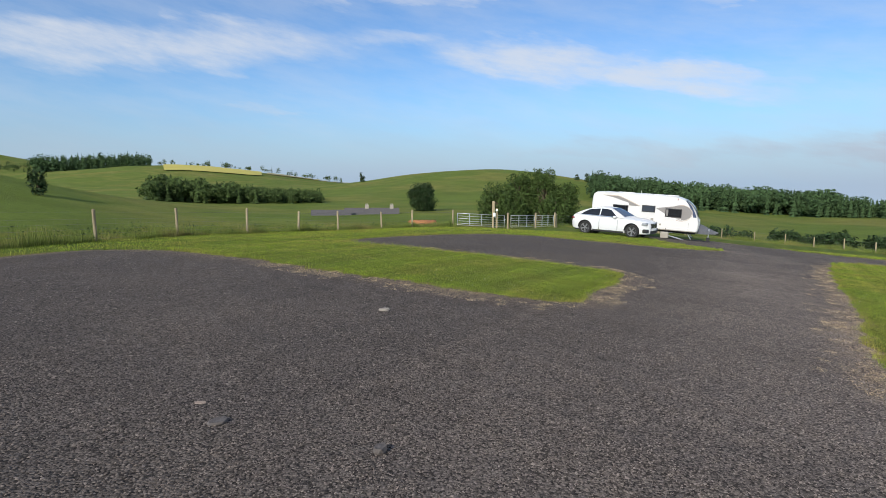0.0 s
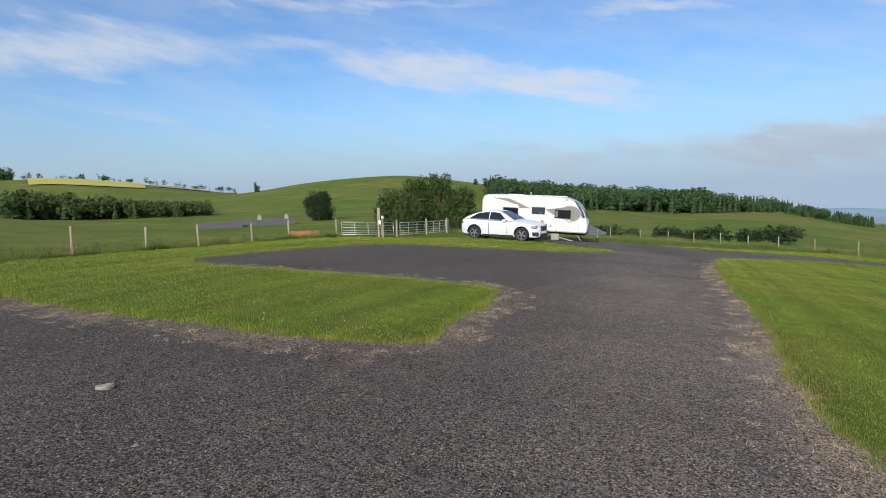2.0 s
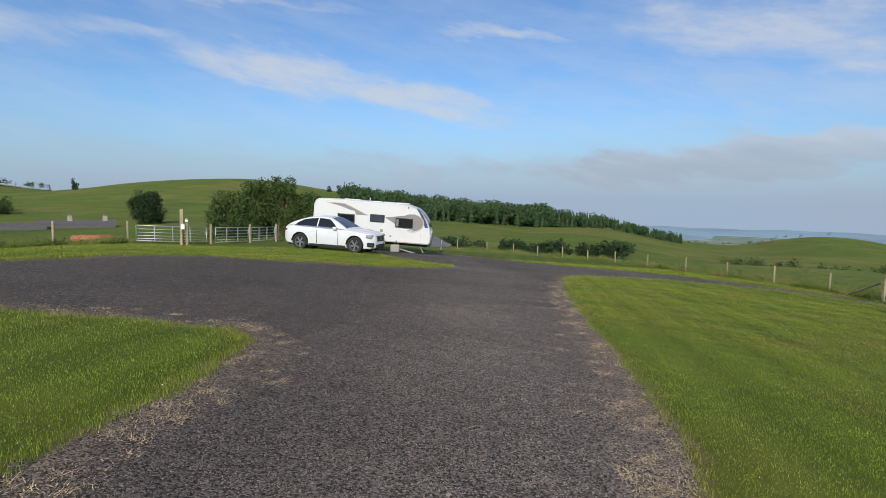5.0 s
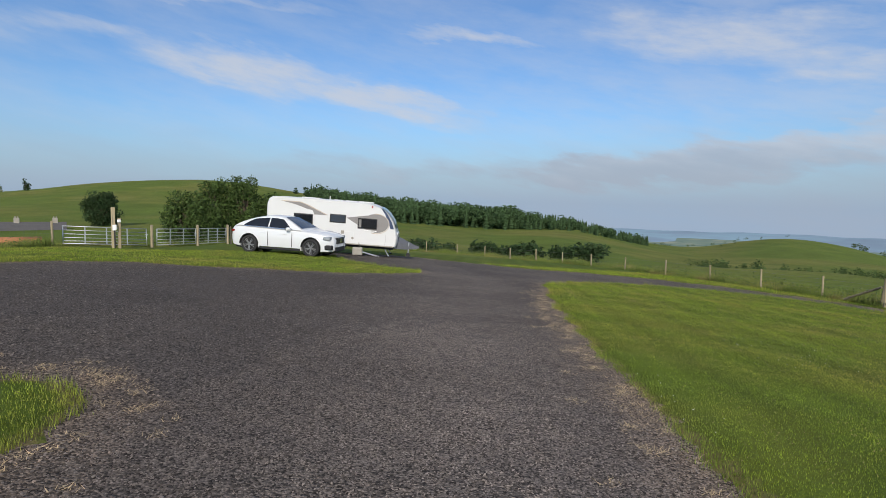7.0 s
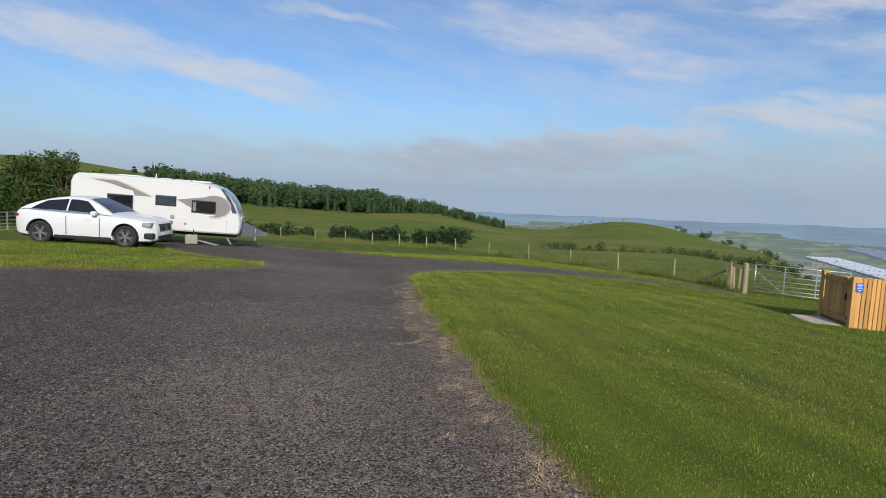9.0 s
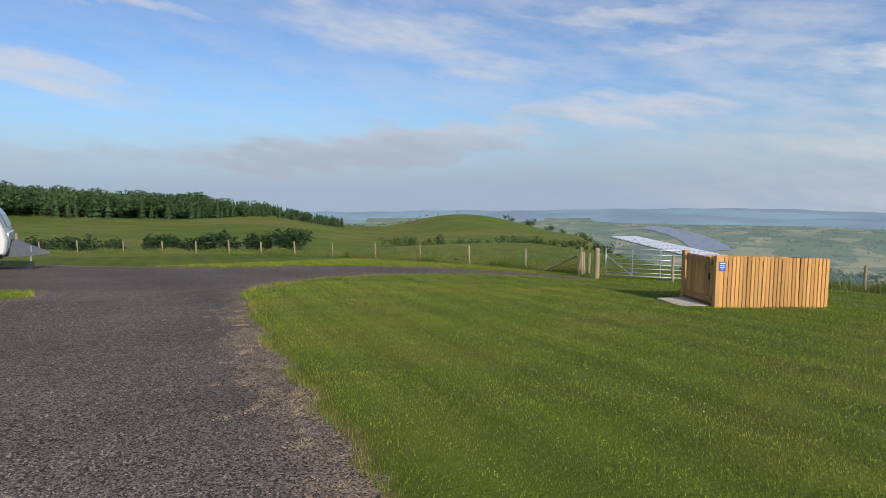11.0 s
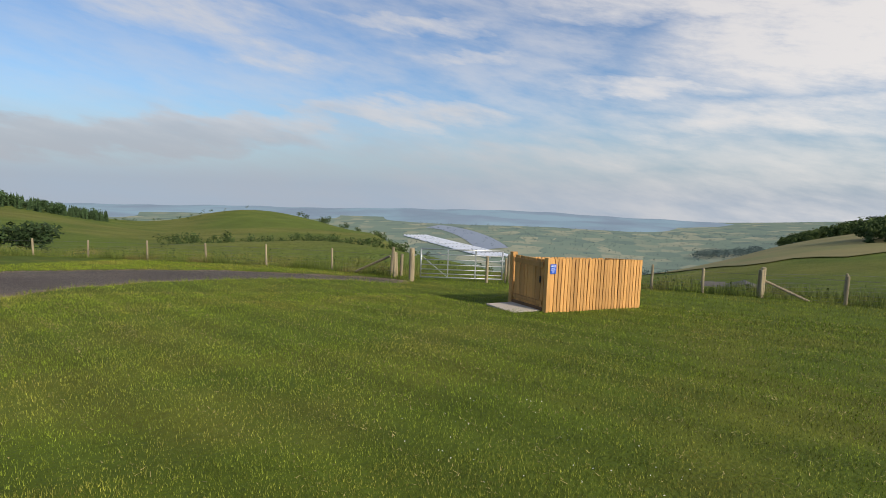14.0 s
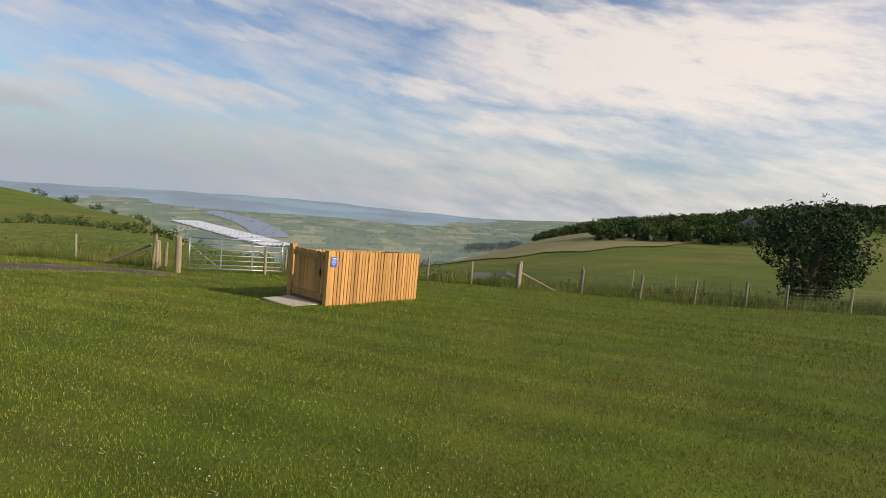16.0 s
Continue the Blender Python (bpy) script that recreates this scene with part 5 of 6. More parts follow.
        part(name, bm, M["glass_grey"], root, smooth=True)
    # face
    gr = part("grille", boxed((3.72, -0.40, 0.58), (3.825, 0.40, 0.84), 0.03), M["black"], root)
    for z in (0.62, 0.67, 0.75, 0.80):
        part("grille_bar", boxed((3.82, -0.38, z - 0.006), (3.832, 0.38, z + 0.006)), M["chrome"], gr)
    part("badge", rod(bmesh.new(), (3.825, 0, 0.71), (3.845, 0, 0.71), 0.10, n=24), M["chrome"], gr)
    part("lower_intake", boxed((3.70, -0.5, 0.26), (3.82, 0.5, 0.44), 0.02), M["black"], root)
    part("number_plate", boxed((3.815, -0.26, 0.46), (3.83, 0.26, 0.57)), M["sign_white"], root)
    for s in (-1, 1):
        part("headlight", boxed((3.38, s * 0.68 - 0.19, 0.74), (3.70, s * 0.68 + 0.17, 0.90), 0.05), M["lamp"], root)
        part("side_intake", boxed((3.45, s * 0.68 - 0.16, 0.34), (3.76, s * 0.68 + 0.17, 0.54), 0.04), M["black"], root)
        part("tail_light", boxed((-0.90, s * 0.66 - 0.2, 0.88), (-0.70, s * 0.66 + 0.21, 0.98), 0.03), M["red_lamp"], root)
        part("exhaust", rod(bmesh.new(), (-0.93, s * 0.5, 0.36), (-0.7, s * 0.5, 0.36), 0.05), M["chrome"], root)
    part("rear_diffuser", boxed((-0.92, -0.62, 0.28), (-0.72, 0.62, 0.48), 0.03), M["black"], root)
    return root


rear, fore = Vector((7.14, 33.1)), Vector((9.40, 31.32))
cd = fore - rear
zr, zf = ground_z(*rear), ground_z(*fore)
nd = Vector((-cd.y, cd.x)).normalized() * 0.82
rear, fore = rear + nd, fore + nd
car(pose(rear.x, rear.y, zr, 0, math.degrees(math.atan2(zr - zf, cd.length)), math.degrees(math.atan2(cd.y, cd.x))) @ Matrix.Scale(0.96, 4))


# ---- caravan ----
def caravan(m):
    root = thing("caravan", m, "white touring caravan with grey swoosh decals", "caravan")
    W = 2.28
    prof = [(0.0, 0.50), (-0.04, 1.2), (-0.03, 2.2), (0.05, 2.45), (0.22, 2.56), (0.6, 2.585), (2.5, 2.60), (4.6, 2.58), (5.1, 2.53), (5.5, 2.40), (5.85, 2.15), (6.12, 1.78),
            (6.30, 1.35), (6.38, 0.98), (6.36, 0.62), (6.30, 0.50)]
    rings = []
    for y, k in ((0, 0.955), (0.05, 0.985), (0.12, 1.0), (W / 2, 1.004), (W - 0.12, 1.0), (W - 0.05, 0.985), (W, 0.955)):
        rings.append([(3.15 + (x - 3.15) * (1 - (1 - k) * 0.5), y, 1.5 + (z - 1.5) * (1 - (1 - k) * 0.9)) for x, z in prof])
    body = loft("body", rings, M["white_gel"], root)
    md = body.modifiers.new("edges", "EDGE_SPLIT")
    md.split_angle = radians(50)
    cut(body, [rod(bmesh.new(), (3.0, s, 0.36), (3.0, s + 0.5, 0.36), 0.42, n=24) for s in (-0.2, W - 0.3)])
    body.data.polygons.foreach_set("use_smooth", [True] * len(body.data.polygons))
    md = body.modifiers.new("edges", "EDGE_SPLIT")
    md.split_angle = radians(40)
    part("chassis", boxed((0.3, 0.3, 0.36), (6.2, W - 0.3, 0.50)), M["black"], root)
    part("side_rail", boxed((0.05, -0.004, 0.50), (6.2, 0.03, 0.56), 0.008), M["cream_plastic"], root)
    for y, s in ((0.14, -1), (W - 0.14, 1)):
        wheel(root, 3.0, y, 0.33, s, 0.2, 10)
        part("wheel_well", rod(bmesh.new(), (3.0, y - s * 0.24, 0.40), (3.0, y - s * 0.14, 0.40), 0.44, n=24), M["black"], root)

    def plate(name, pts, y, mat, label="", parent=root):
        """A flat shape on the side."""
        bm = bmesh.new()
        a = [bm.verts.new((x, y, z)) for x, z in pts]
        b = [bm.verts.new((x, y + 0.012, z)) for x, z in pts]
        bm.faces.new(a), bm.faces.new(b[::-1])
        n = len(pts)
        for k in range(n):
            bm.faces.new((a[k], a[(k + 1) % n], b[(k + 1) % n], b[k]))
        return part(name, bm, mat, parent, label)

    def arc(cx, cz, rx, rz, a0, a1, n=16):
        return [(cx + rx * math.cos(radians(a0 + (a1 - a0) * k / n)), cz + rz * math.sin(radians(a0 + (a1 - a0) * k / n))) for k in range(n + 1)]

    # decals: a teardrop round the front window, a wing over the rear one
    plate("front_decal", [(3.85, 1.80)] + arc(5.30, 1.62, 0.62, 0.46, 128, -92, 24) + [(4.75, 1.30)], -0.006, M["decal_grey"])
    plate("front_decal_line", arc(5.30, 1.60, 0.66, 0.50, 100, -110, 26) + arc(5.30, 1.60, 0.625, 0.465, -110, 100, 26), -0.0105, M["decal_tan"])
    plate("rear_decal", [(0.75, 2.36), (1.2, 2.37), (1.6, 2.36), (1.95, 2.24), (2.5, 2.0), (2.9, 1.83), (2.5, 1.83), (2.28, 1.83), (2.2, 2.02), (1.9, 2.08), (1.5, 2.21), (1.2, 2.28)], -0.006, M["decal_grey"])
    plate("rear_decal_line", [(0.6, 2.40), (1.2, 2.41), (1.62, 2.40), (2.0, 2.27), (2.95, 1.85), (2.9, 1.83), (1.95, 2.24), (1.6, 2.36), (1.2, 2.37), (0.75, 2.36)], -0.0065, M["decal_tan"])
    plate("name_lettering", [(4.75, 1.235), (5.35, 1.215), (5.35, 1.25), (4.75, 1.27)], -0.012, M["sign_white"])

    def window(x0, x1, z0, z1, mat, curtains=False):
        wi = part("window", boxed((x0, -0.035, z0), (x1, 0.0, z1), 0.03), M["black"], root)
        part("pane", boxed((x0 + 0.04, -0.045, z0 + 0.04), (x1 - 0.04, -0.034, z1 - 0.04), 0.004), mat, wi)
        part("frame", boxed((x0 - 0.012, -0.02, z0 - 0.012), (x1 + 0.012, 0.004, z1 + 0.012), 0.008), M["decal_grey"], wi)
        if curtains:
            part("blind", boxed((x0 + 0.05, -0.049, z0 + 0.06), (x0 + 0.17, -0.045, z1 - 0.08)), M["curtain"], wi)
        return wi

    window(1.30, 2.22, 1.22, 1.83, M["glass_dark"])
    window(3.05, 3.82, 1.52, 1.92, M["glass_grey"])
    window(4.42, 5.36, 1.32, 1.84, M["glass_dark"], True)
    part("locker_door", boxed((3.55, -0.008, 0.62), (4.25, 0.01, 1.12), 0.01), M["white_gel"], root)
    part("socket_box", boxed((3.62, -0.03, 1.0), (3.78, 0.0, 1.16), 0.02), M["cream_plastic"], root)
    part("filler_cap", rod(bmesh.new(), (4.2, -0.02, 0.82), (4.2, 0.0, 0.82), 0.06, n=16), M["cream_plastic"], root)
    part("gas_locker_seam", boxed((5.80, -0.003, 0.55), (5.81, 0.02, 1.05)), M["decal_grey"], root)
    # tall curved front windows
    for y0, y1 in ((0.10, 0.78), (0.82, 1.46), (1.50, 2.18)):
        bm = bmesh.new()
        cols = []
        for x, z in ((5.50, 2.412), (5.68, 2.29), (5.86, 2.155), (6.0, 1.97), (6.13, 1.79), (6.22, 1.57), (6.285, 1.40)):
            cols.append([bm.verts.new((x + 0.02 - (0.02 if y0 < 0.5 or y1 > 2 else 0) * 0.5, y, z + 0.012)) for y in (y0, y1)])
        for a, b in zip(cols, cols[1:]):
            bm.faces.new((a[0], a[1], b[1], b[0]))
        part("front_window", bm, M["glass_blue"], root, smooth=True)
    # wrap of the front windows on the side
    plate("side_glazing", [(5.50, 2.385), (5.62, 2.33), (5.86, 2.08), (6.06, 1.74), (6.20, 1.40), (6.02, 1.40), (5.86, 1.80), (5.70, 2.12)], -0.003, M["glass_blue"])
    part("front_locker_lid", boxed((6.30, 0.35, 0.70), (6.40, W - 0.35, 1.22), 0.03), M["white_gel"], root)
    for y in (0.22, W - 0.22):
        part("front_lamp", boxed((6.24, y - 0.09, 0.98), (6.37, y + 0.09, 1.16), 0.03), M["lamp"], root)
        part("grab_handle", rod(bmesh.new(), (6.33, y, 1.22), (6.36, y, 0.82), 0.018), M["cream_plastic"], root)
    part("marker_lamp", boxed((5.05, -0.02, 2.36), (5.10, 0.0, 2.46)), M["red_lamp"], root)
    # roof
    for x, y, a, h in ((1.9, 1.1, 0.45, 0.10), (3.3, 0.9, 0.22, 0.08), (3.9, 1.3, 0.30, 0.07), (4.7, 0.75, 0.36, 0.10)):
        part("roof_vent", boxed((x - a, y - 0.3, 2.57), (x + a, y + 0.3, 2.585 + 0.5 * h), 0.02), M["white_gel"], root)
    part("aerial", rod(bmesh.new(), (2.8, 1.2, 2.59), (2.8, 1.2, 2.78), 0.03, 0.02), M["white_gel"], root)
    part("awning_rail", boxed((0.2, -0.012, 2.47), (5.2, 0.004, 2.50), 0.004), M["white_gel"], root)
    # corner steadies
    for x, y, dx in ((0.7, 0.35, -0.25), (0.7, W - 0.35, -0.25), (5.75, 0.35, 0.25), (5.75, W - 0.35, 0.25)):
        leg = part("corner_steady", rod(bmesh.new(), (x, y, 0.42), (x + dx, y, 0.03), 0.03, n=8), M["galv"], root)
        part("foot", boxed((x + dx - 0.09, y - 0.09, 0.0), (x + dx + 0.09, y + 0.09, 0.035)), M["black"], leg)
    # drawbar, fairing cover, jockey wheel
    bm = bmesh.new()
    rod(bm, (6.1, 0.45, 0.44), (7.35, W / 2, 0.44), 0.04, n=6)
    rod(bm, (6.1, W - 0.45, 0.44), (7.35, W / 2, 0.44), 0.04, n=6)
    part("drawbar", bm, M["galv"], root)
    rings = []
    for x, w, lo, hi in ((6.34, 0.78, 0.42, 0.98), (6.55, 0.66, 0.40, 0.93), (6.85, 0.44, 0.40, 0.80), (7.2, 0.22, 0.42, 0.64), (7.48, 0.10, 0.46, 0.56)):
        rings.append([(x, W / 2 - w, lo), (x, W / 2 - w * 0.9, lo + (hi - lo) * 0.6), (x, W / 2 - w * 0.35, hi), (x, W / 2 + w * 0.35, hi * 0.99), (x, W / 2 + w * 0.9, lo + (hi - lo) * 0.55), (x, W / 2 + w, lo)])
    loft("hitch_cover", rings, M["cover"], root, "dark grey fabric hitch cover", smooth=False)
    part("jockey_post", rod(bmesh.new(), (6.95, W / 2 - 0.32, 0.14), (6.95, W / 2 - 0.32, 0.75), 0.03), M["galv"], root)
    part("jockey_wheel", rod(bmesh.new(), (6.95, W / 2 - 0.36, 0.11), (6.95, W / 2 - 0.28, 0.11), 0.11, n=18), M["rubber"], root)
    return root


near_l, near_r = Vector((8.32, 37.1)), Vector((14.07, 34.6))
vd = near_r - near_l
zl, zz = ground_z(*near_l), ground_z(*near_r)
CARAVAN = pose(near_l.x, near_l.y, zl + 0.02, 0, 0, math.degrees(math.atan2(vd.y, vd.x))) @ pose(0, 0, 0, 0, math.degrees(math.atan2(zl - zz, vd.length)), 0)
caravan(CARAVAN)
q = CARAVAN @ Vector((4.55, -0.45, 0))
t = thing("waste_container", on(q.x, q.y, -20), "beige plastic waste water container beside the caravan", "water container")
part("barrel", boxed((-0.24, -0.17, 0.03), (0.24, 0.17, 0.42), 0.06), M["cream_plastic"], t)
part("cap", rod(bmesh.new(), (0.1, 0, 0.42), (0.1, 0, 0.47), 0.06), M["black"], t)
part("handle", rod(bmesh.new(), (0.2, -0.1, 0.2), (0.95, -0.5, 0.02), 0.018), M["galv"], t)
part("handle", rod(bmesh.new(), (0.2, 0.1, 0.2), (1.05, -0.35, 0.02), 0.018), M["galv"], t)
part("hose", rod(bmesh.new(), (0.1, 0.0, 0.45), (0.05, 0.3, 0.6), 0.02), M["black"], t)


def flat_stone(x, y, a, b, h, turn, mat, label):
    bm = bmesh.new()
    bmesh.ops.create_icosphere(bm, subdivisions=2, radius=1.0)
    for v in bm.verts:
        k = 1 + 0.25 * noise.noise(v.co * 1.7 + Vector((x, y, 0)))
        v.co = Vector((v.co.x * a * k, v.co.y * b * k, max(-0.4, min(v.co.z, 0.45)) * h * k))
    ob = part("stone", bm, mat)
    ob.matrix_world = pose(x, y, ground_z(x, y) + 0.25 * h, 0, 0, turn)
    tagged(ob, label, "stone")


flat_stone(-1.0, 7.63, 0.075, 0.05, 0.04, 20, M["house_wall"], "flat grey stone lying on the gravel")
flat_stone(-1.62, 3.82, 0.075, 0.055, 0.03, 50, M["grey_stone"], "flat dark slab of stone on the gravel")
flat_stone(-1.9, 4.15, 0.045, 0.035, 0.015, 10, M["pale_stone"], "small brown earthy lump on the gravel")
flat_stone(-0.45, 3.5, 0.06, 0.04, 0.05, 75, M["grey_stone"], "small dark angular stone on the gravel")


# ---- grass, clover, gravel ----
PATH = np.array([(0, 0.1), (1.2, 2.6), (2.6, 5.1), (4.0, 7.9), (4.9, 9.5), (6.7, 11.8), (7.6, 13.0), (8.9, 13.6)])


def path_distance(x, y):
    q = np.stack([x, y], -1)
    best = np.full(x.shape, 1e9)
    for a, b in zip(PATH, PATH[1:]):
        ab = b - a
        t = np.clip(((q - a) @ ab) / (ab @ ab), 0, 1)
        best = np.minimum(best, np.hypot(*np.moveaxis(q - a - t[:, None] * ab, -1, 0)))
    return best


_RX, _RY = np.linspace(-16, 34, 501), np.linspace(-8, 44, 521)
_RD = road_distance(*np.meshgrid(_RX, _RY))


def road_near(x, y):
    """road_distance, read from a grid."""
    fx, fy = np.clip((x + 16) * 10, 0, 499.99), np.clip((y + 8) * 10, 0, 519.99)
    i, j = fx.astype(int), fy.astype(int)
    u, v = fx - i, fy - j
    return (_RD[j, i] * (1 - u) + _RD[j, i + 1] * u) * (1 - v) + (_RD[j + 1, i] * (1 - u) + _RD[j + 1, i + 1] * u) * v


def sheet_z(x, y):
    d2 = road_near(x, y) + wobble(x, y)
    z = land_z(x, y) + np.where(d2 > 0, 0.025 * smooth01(d2 / 0.3), 0.0)
    return z + 0.012 * np.sin(3.1 * x + 1.3 * y) * np.sin(2.3 * y - 0.7 * x) + 0.006 * np.sin(9 * x) * np.sin(8.3 * y), d2


def blades(name, x, y, z, h, w, mat, label, category, rng, bend=0.5, kind="stuff"):
    n = len(x)
    a = rng.uniform(0, 2 * np.pi, n)
    b = rng.uniform(0, 2 * np.pi, n)
    hh = h * rng.uniform(0.5, 1.3, n)
    lean = hh * bend * rng.uniform(0.2, 1.2, n)
    p0 = np.stack([x - np.cos(a) * w / 2, y - np.sin(a) * w / 2, z - 0.005], 1)
    p1 = np.stack([x + np.cos(a) * w / 2, y + np.sin(a) * w / 2, z - 0.005], 1)
    p2 = np.stack([x + np.cos(b) * lean, y + np.sin(b) * lean, z + hh], 1)
    return tagged(mesh_of_tris(name, np.stack([p0, p1, p2], 1), mat), label, category, kind=kind)


def build_lawn():
    rng = np.random.default_rng(41)
    xs, ys = [], []
    for n, reach in ((2600000, 3.6), (1500000, 7.5), (900000, 14.0), (500000, 30.0)):
        x, y = rng.uniform(-12, 30, n), rng.uniform(-2, 34, n)
        d = path_distance(x, y)
        k = (d < reach) & (road_near(x, y) > -0.3)
        xs.append(x[k]), ys.append(y[k])
    x, y = np.concatenate(xs), np.concatenate(ys)
    z, d2 = sheet_z(x, y)
    keep = d2 > -0.03 - 0.10 * rng.uniform(0, 1, len(x)) ** 6
    x, y, z, d2 = x[keep], y[keep], z[keep], d2[keep]
    size = 1 + 0.11 * np.maximum(0, path_distance(x, y) - 1)
    # a ragged, longer fringe along the gravel
    h = (0.017 + 0.035 * np.exp(-(d2 / 0.12) ** 2)) * size
    if len(x) > 760000:
        pick = rng.permutation(len(x))[:760000]
        x, y, z, h, size = x[pick], y[pick], z[pick], h[pick], size[pick]
    blades("lawn_grass", x, y, z, h, 0.0042 * size, M["blade"], "short mown green grass blades", "grass", rng)
    # dry clippings left in lines by the mower
    n = 420000
    x, y = rng.uniform(-9, 26, n), rng.uniform(-1, 28, n)
    across = 0.866 * x - 0.5 * y + 0.05 * np.sin(0.7 * x + 0.9 * y)
    line = np.abs((across / 0.74) % 1 - 0.5)
    patch = 0.5 + 0.5 * np.sin(0.8 * x + 1.7 * np.sin(0.5 * y)) * np.sin(0.6 * y + 0.3 * x)
    z, d2 = sheet_z(x, y)
    far = path_distance(x, y)
    k = (d2 > 0.15) & (rng.uniform(0, 1, n) < (0.75 * np.exp(-(line / 0.09) ** 2) + 0.12) * (0.35 + 0.65 * patch)) & (far < 14)
    grow = 1 + 0.11 * np.maximum(0, far[k] - 1)
    blades("grass_clippings", x[k], y[k], z[k] + 0.014, 0.007 * grow, 0.007 * grow, M["clipping"], "dry pale grass clippings lying in mown lines", "grass clippings", rng, 4.5)
    # clover heads
    n = 20000
    x, y = rng.uniform(-9, 22, n), rng.uniform(0, 26, n)
    patch = np.sin(0.9 * x + 1.3 * np.sin(0.7 * y)) * np.sin(0.8 * y + 0.5 * x)
    z, d2 = sheet_z(x, y)
    k = (d2 > 0.08) & (patch > 0.25 + 0.5 * rng.uniform(0, 1, n)) & ((path_distance(x, y) < 7))
    x, y, z = x[k], y[k], z[k]
    c = np.stack([x, y, z + 0.03], 1)
    tagged(mesh_of_tris("clover", np.concatenate([tri_leaves(c, 0.0065, 1.0, rng) for _ in range(3)]), M["clover"]), "white clover heads in the lawn", "clover", kind="stuff")


def build_gravel():
    rng = np.random.default_rng(43)
    oct_v = np.array([(1, 0, 0), (-1, 0, 0), (0, 1, 0), (0, -1, 0), (0, 0, 1), (0, 0, -0.6)], float)
    oct_f = np.array([(0, 2, 4), (2, 1, 4), (1, 3, 4), (3, 0, 4)])

    def stones(name, x, y, s, mat, label):
        z, d2 = sheet_z(x, y)
        n = len(x)
        v = oct_v[None] * rng.uniform(0.55, 1.2, (n, 6, 1)) * s[:, None, None]
        v[:, :, 2] *= 0.65
        a = rng.uniform(0, 6.28, n)
        c, q = np.cos(a)[:, None], np.sin(a)[:, None]
        vx, vy = v[:, :, 0] * c - v[:, :, 1] * q, v[:, :, 0] * q + v[:, :, 1] * c
        tilt = rng.normal(0, 0.35, (n, 1))
        v = np.stack([vx + x[:, None], vy + y[:, None], v[:, :, 2] + tilt * vx + z[:, None]], -1)
        faces = (oct_f[None] + 6 * np.arange(n)[:, None, None]).reshape(-1, 3)
        me = bpy.data.meshes.new(name)
        vv = v.reshape(-1, 3).astype(np.float32)
        me.vertices.add(len(vv))
        me.vertices.foreach_set("co", vv.reshape(-1))
        me.loops.add(faces.size)
        me.loops.foreach_set("vertex_index", faces.reshape(-1).astype(np.int32))
        me.polygons.add(len(faces))
        me.polygons.foreach_set("loop_start", np.arange(0, faces.size, 3, dtype=np.int32))
        me.polygons.foreach_set("loop_total", np.full(len(faces), 3, dtype=np.int32))
        me.update(calc_edges=True)
        me.materials.append(mat)
        at = me.attributes.new("wear", "FLOAT", "POINT")
        at.data.foreach_set("value", np.repeat(wear_at(x, y), 6).astype(np.float32))
        return tagged(new(name, me), label, "gravel", kind="stuff")

    xs, ys, ss = [], [], []
    for n, inner, reach, size in ((1600000, 0.0, 2.8, 0.0076), (460000, 2.6, 6.0, 0.0100), (110000, 5.6, 14.0, 0.0130)):
        x, y = rng.uniform(-13, 20, n), rng.uniform(-1, 27, n)
        far = path_distance(x, y)
        k = (far < reach) & (far >= inner)
        x, y = x[k], y[k]
        d = road_near(x, y) + wobble(x, y)
        k = d < 0.02
        xs.append(x[k]), ys.append(y[k]), ss.append(size * np.exp(rng.normal(0, 0.26, k.sum())))
    stones("gravel_stones", np.concatenate(xs), np.concatenate(ys), np.concatenate(ss), M["stone"], "loose dark grey crushed stone")
    n = 150000
    x, y = rng.uniform(-10, 18, n), rng.uniform(0, 26, n)
    d = road_near(x, y) + wobble(x, y)
    patchy = 0.5 + 0.5 * np.sin(1.3 * x + 1.1 * np.sin(1.7 * y)) * np.sin(1.5 * y + 0.6 * x)
    k = (d < 0.0) & ((d > -0.25 - 0.75 * patchy * rng.uniform(0, 1, n)) | (rng.uniform(0, 1, n) < 0.006)) & (path_distance(x, y) < 12)
    stones("pale_gravel_stones", x[k], y[k], 0.0075 * np.exp(rng.normal(0, 0.4, k.sum())), M["pale_stone"], "scattered paler chips near the gravel's edge")
    # dry straw along the edge
    n = 700000
    x, y = rng.uniform(-6, 17, n), rng.uniform(0, 25, n)
    z, d2 = sheet_z(x, y)
    clump = np.sin(2.1 * x + 1.5 * np.sin(1.3 * y)) * np.sin(1.9 * y)
    k = (d2 > -0.55) & (d2 < 0.05) & (clump > -0.15 + 0.9 * rng.uniform(0, 1, n)) & (path_distance(x, y) < 10)
    blades("dry_grass", x[k], y[k], z[k], np.full(k.sum(), 0.013), np.full(k.sum(), 0.009), M["straw"], "dry straw trodden along the gravel's edge", "dry grass", rng, 4.0)
    # pale tufts of dead grass lying on the gravel
    n = 12000
    x, y = rng.uniform(-6, 17, n), rng.uniform(0, 25, n)
    d2 = sheet_z(x, y)[1]
    k = (d2 > -0.9 * rng.uniform(0, 1, n) ** 1.5) & (d2 < -0.02) & (path_distance(x, y) < 9)
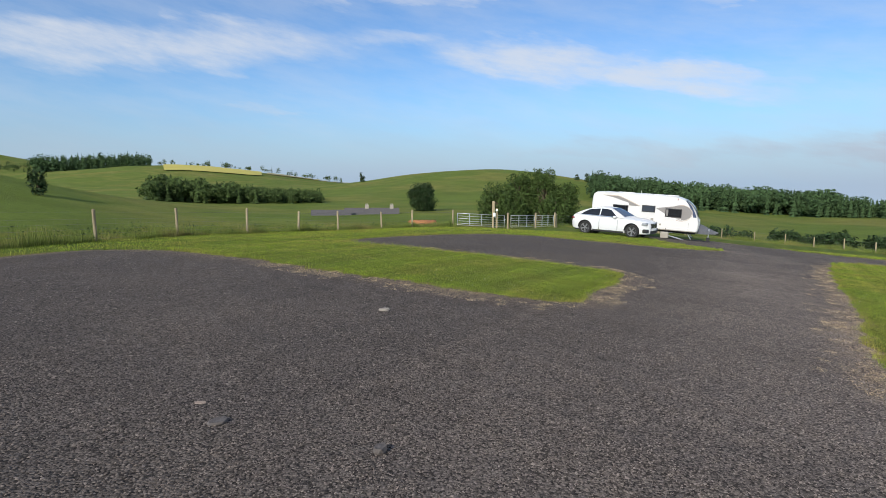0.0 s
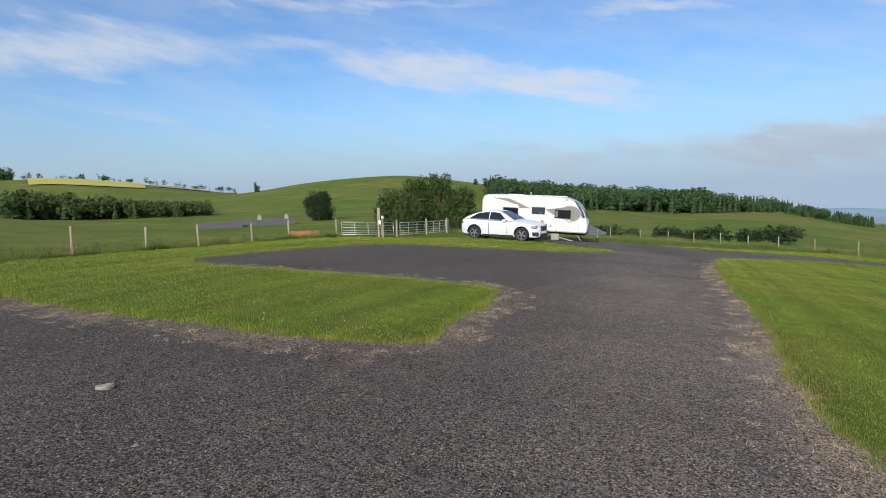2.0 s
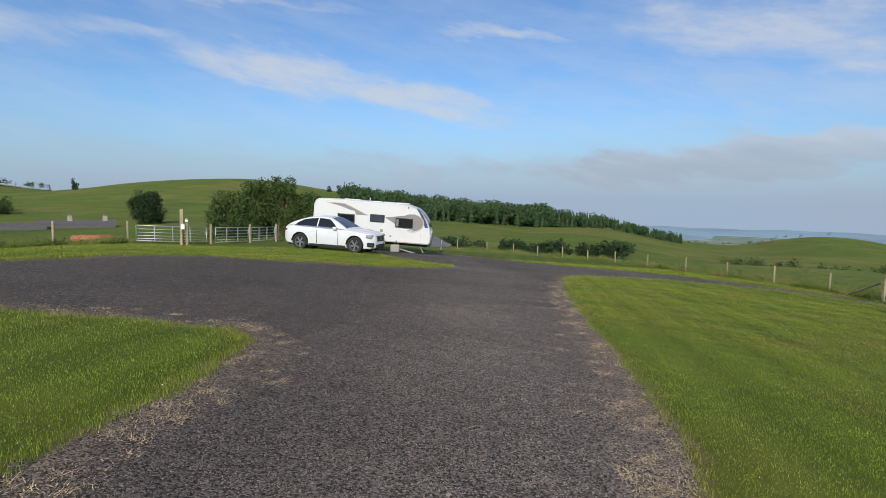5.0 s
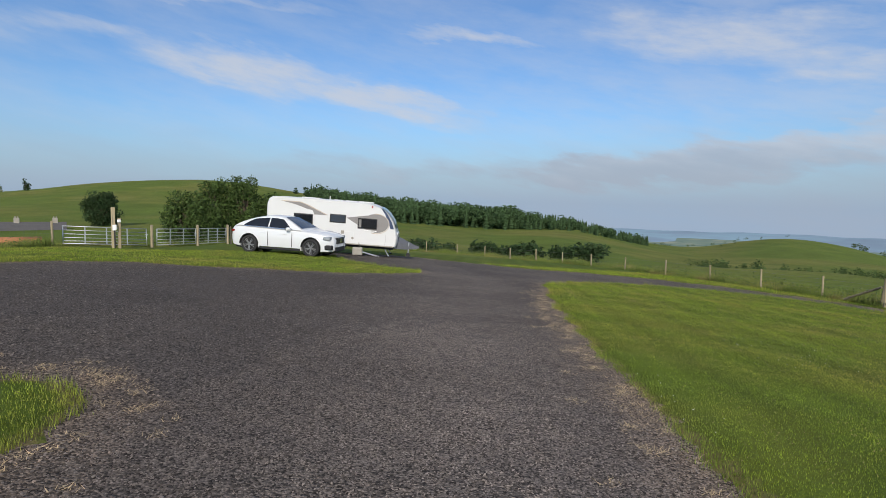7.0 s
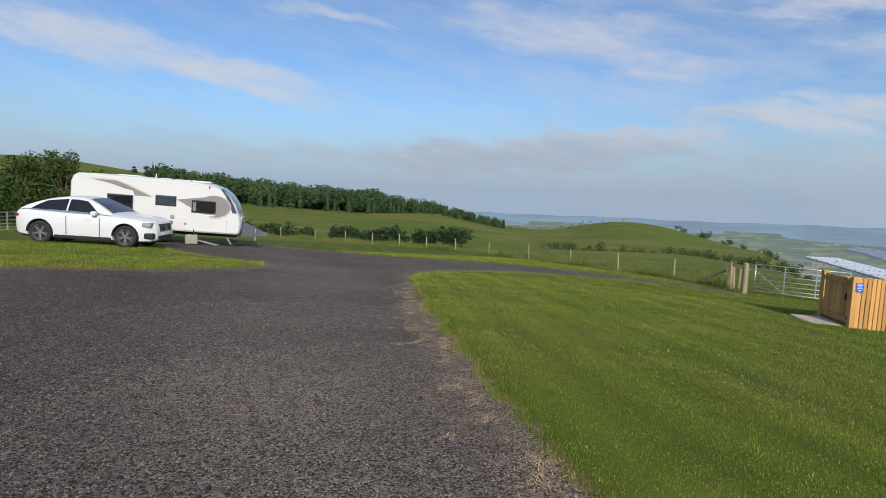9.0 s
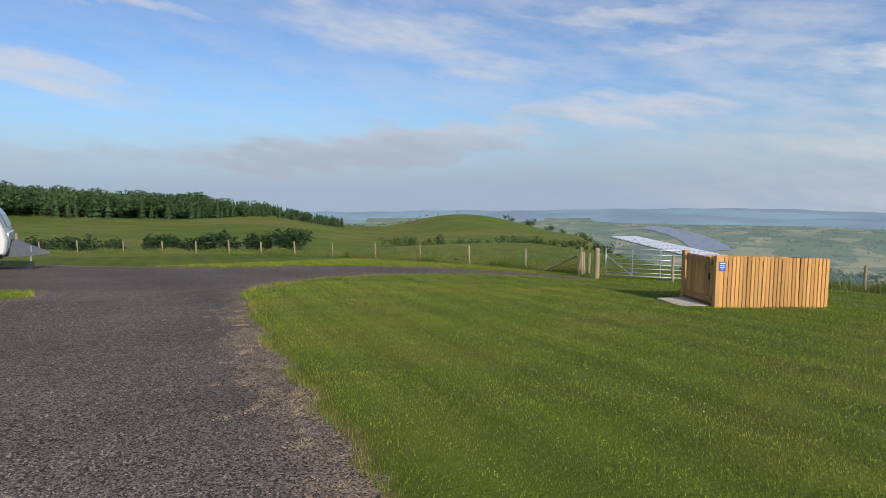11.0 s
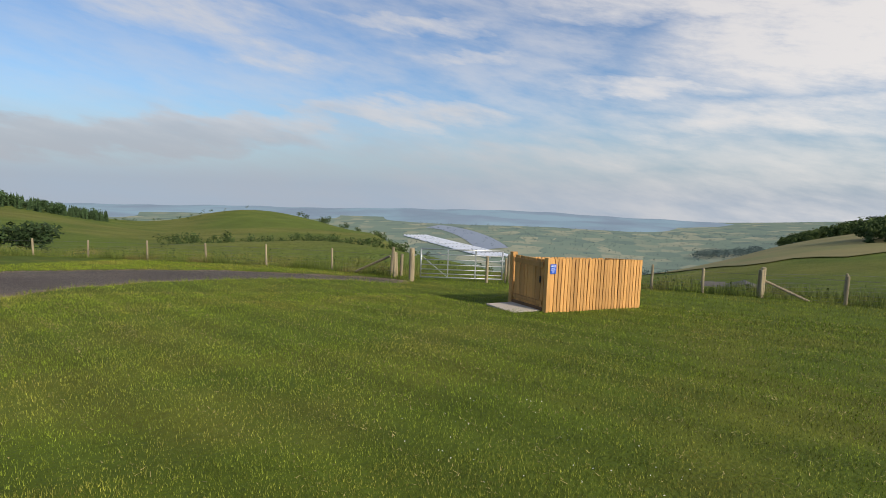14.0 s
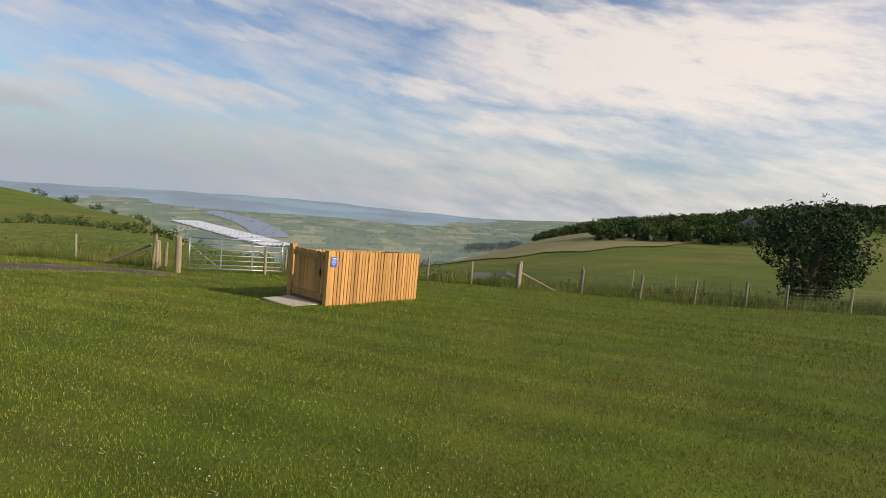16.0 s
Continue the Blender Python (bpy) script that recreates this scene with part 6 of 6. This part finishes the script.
    x, y = np.repeat(x[k], 26), np.repeat(y[k], 26)
    x, y = x + rng.normal(0, 0.045, len(x)), y + rng.normal(0, 0.045, len(x))
    blades("dead_grass", x, y, sheet_z(x, y)[0] + 0.008, np.full(len(x), 0.014), np.full(len(x), 0.008), M["straw"], "pale tufts of dead grass on the gravel's edge", "dry grass", rng, 5.0)


def build_rough():
    """Tall uncut grass along the fences."""
    rng = np.random.default_rng(47)
    xs, ys = [], []
    for line, wide, per in ((WEST, 7.0, 7000), (EAST, 6.0, 5200), (SOUTH, 5.0, 2600), ([(-0.6, 39.5), (3.3, 41.4), (7.2, 44.8), (12.2, 48.0), (17.2, 51.0)], 5.0, 3500)):
        for (x0, y0), (x1, y1) in zip(line, line[1:]):
            L = math.hypot(x1 - x0, y1 - y0)
            nx, ny = -(y1 - y0) / L, (x1 - x0) / L
            # the far side of the fence, seen from the site's middle
            if (nx * (8 - x0) + ny * (18 - y0)) > 0:
                nx, ny = -nx, -ny
            n = int(per * L / 3)
            t, o = rng.uniform(0, 1, n), -0.15 + wide * rng.uniform(0, 1, n) ** 1.5
            xs.append(x0 + (x1 - x0) * t + nx * o), ys.append(y0 + (y1 - y0) * t + ny * o)
    x, y = np.concatenate(xs), np.concatenate(ys)
    z = land_z(x, y)
    tuft = 0.6 + 0.5 * np.sin(1.3 * x + np.sin(2.1 * y)) * np.sin(1.1 * y)
    blades("rough_grass", x, y, z, 0.42 * tuft, np.full(len(x), 0.016), M["tall_blade"], "tall uncut seeding grass along the fences", "grass", rng, 0.35)
    n = 900
    p = rng.integers(0, len(x), n)
    cx, cy = x[p], y[p]
    c = np.repeat(np.stack([cx, cy, land_z(cx, cy) + 0.2], 1), 14, 0) + rng.normal(0, (0.16, 0.16, 0.14), (n * 14, 3))
    tagged(mesh_of_tris("weeds", tri_leaves(c, 0.055, 0.8, rng), M["leaf"]), "leafy weeds, nettles and docks in the rough grass", "weeds", kind="stuff")


build_lawn()
build_gravel()
build_rough()
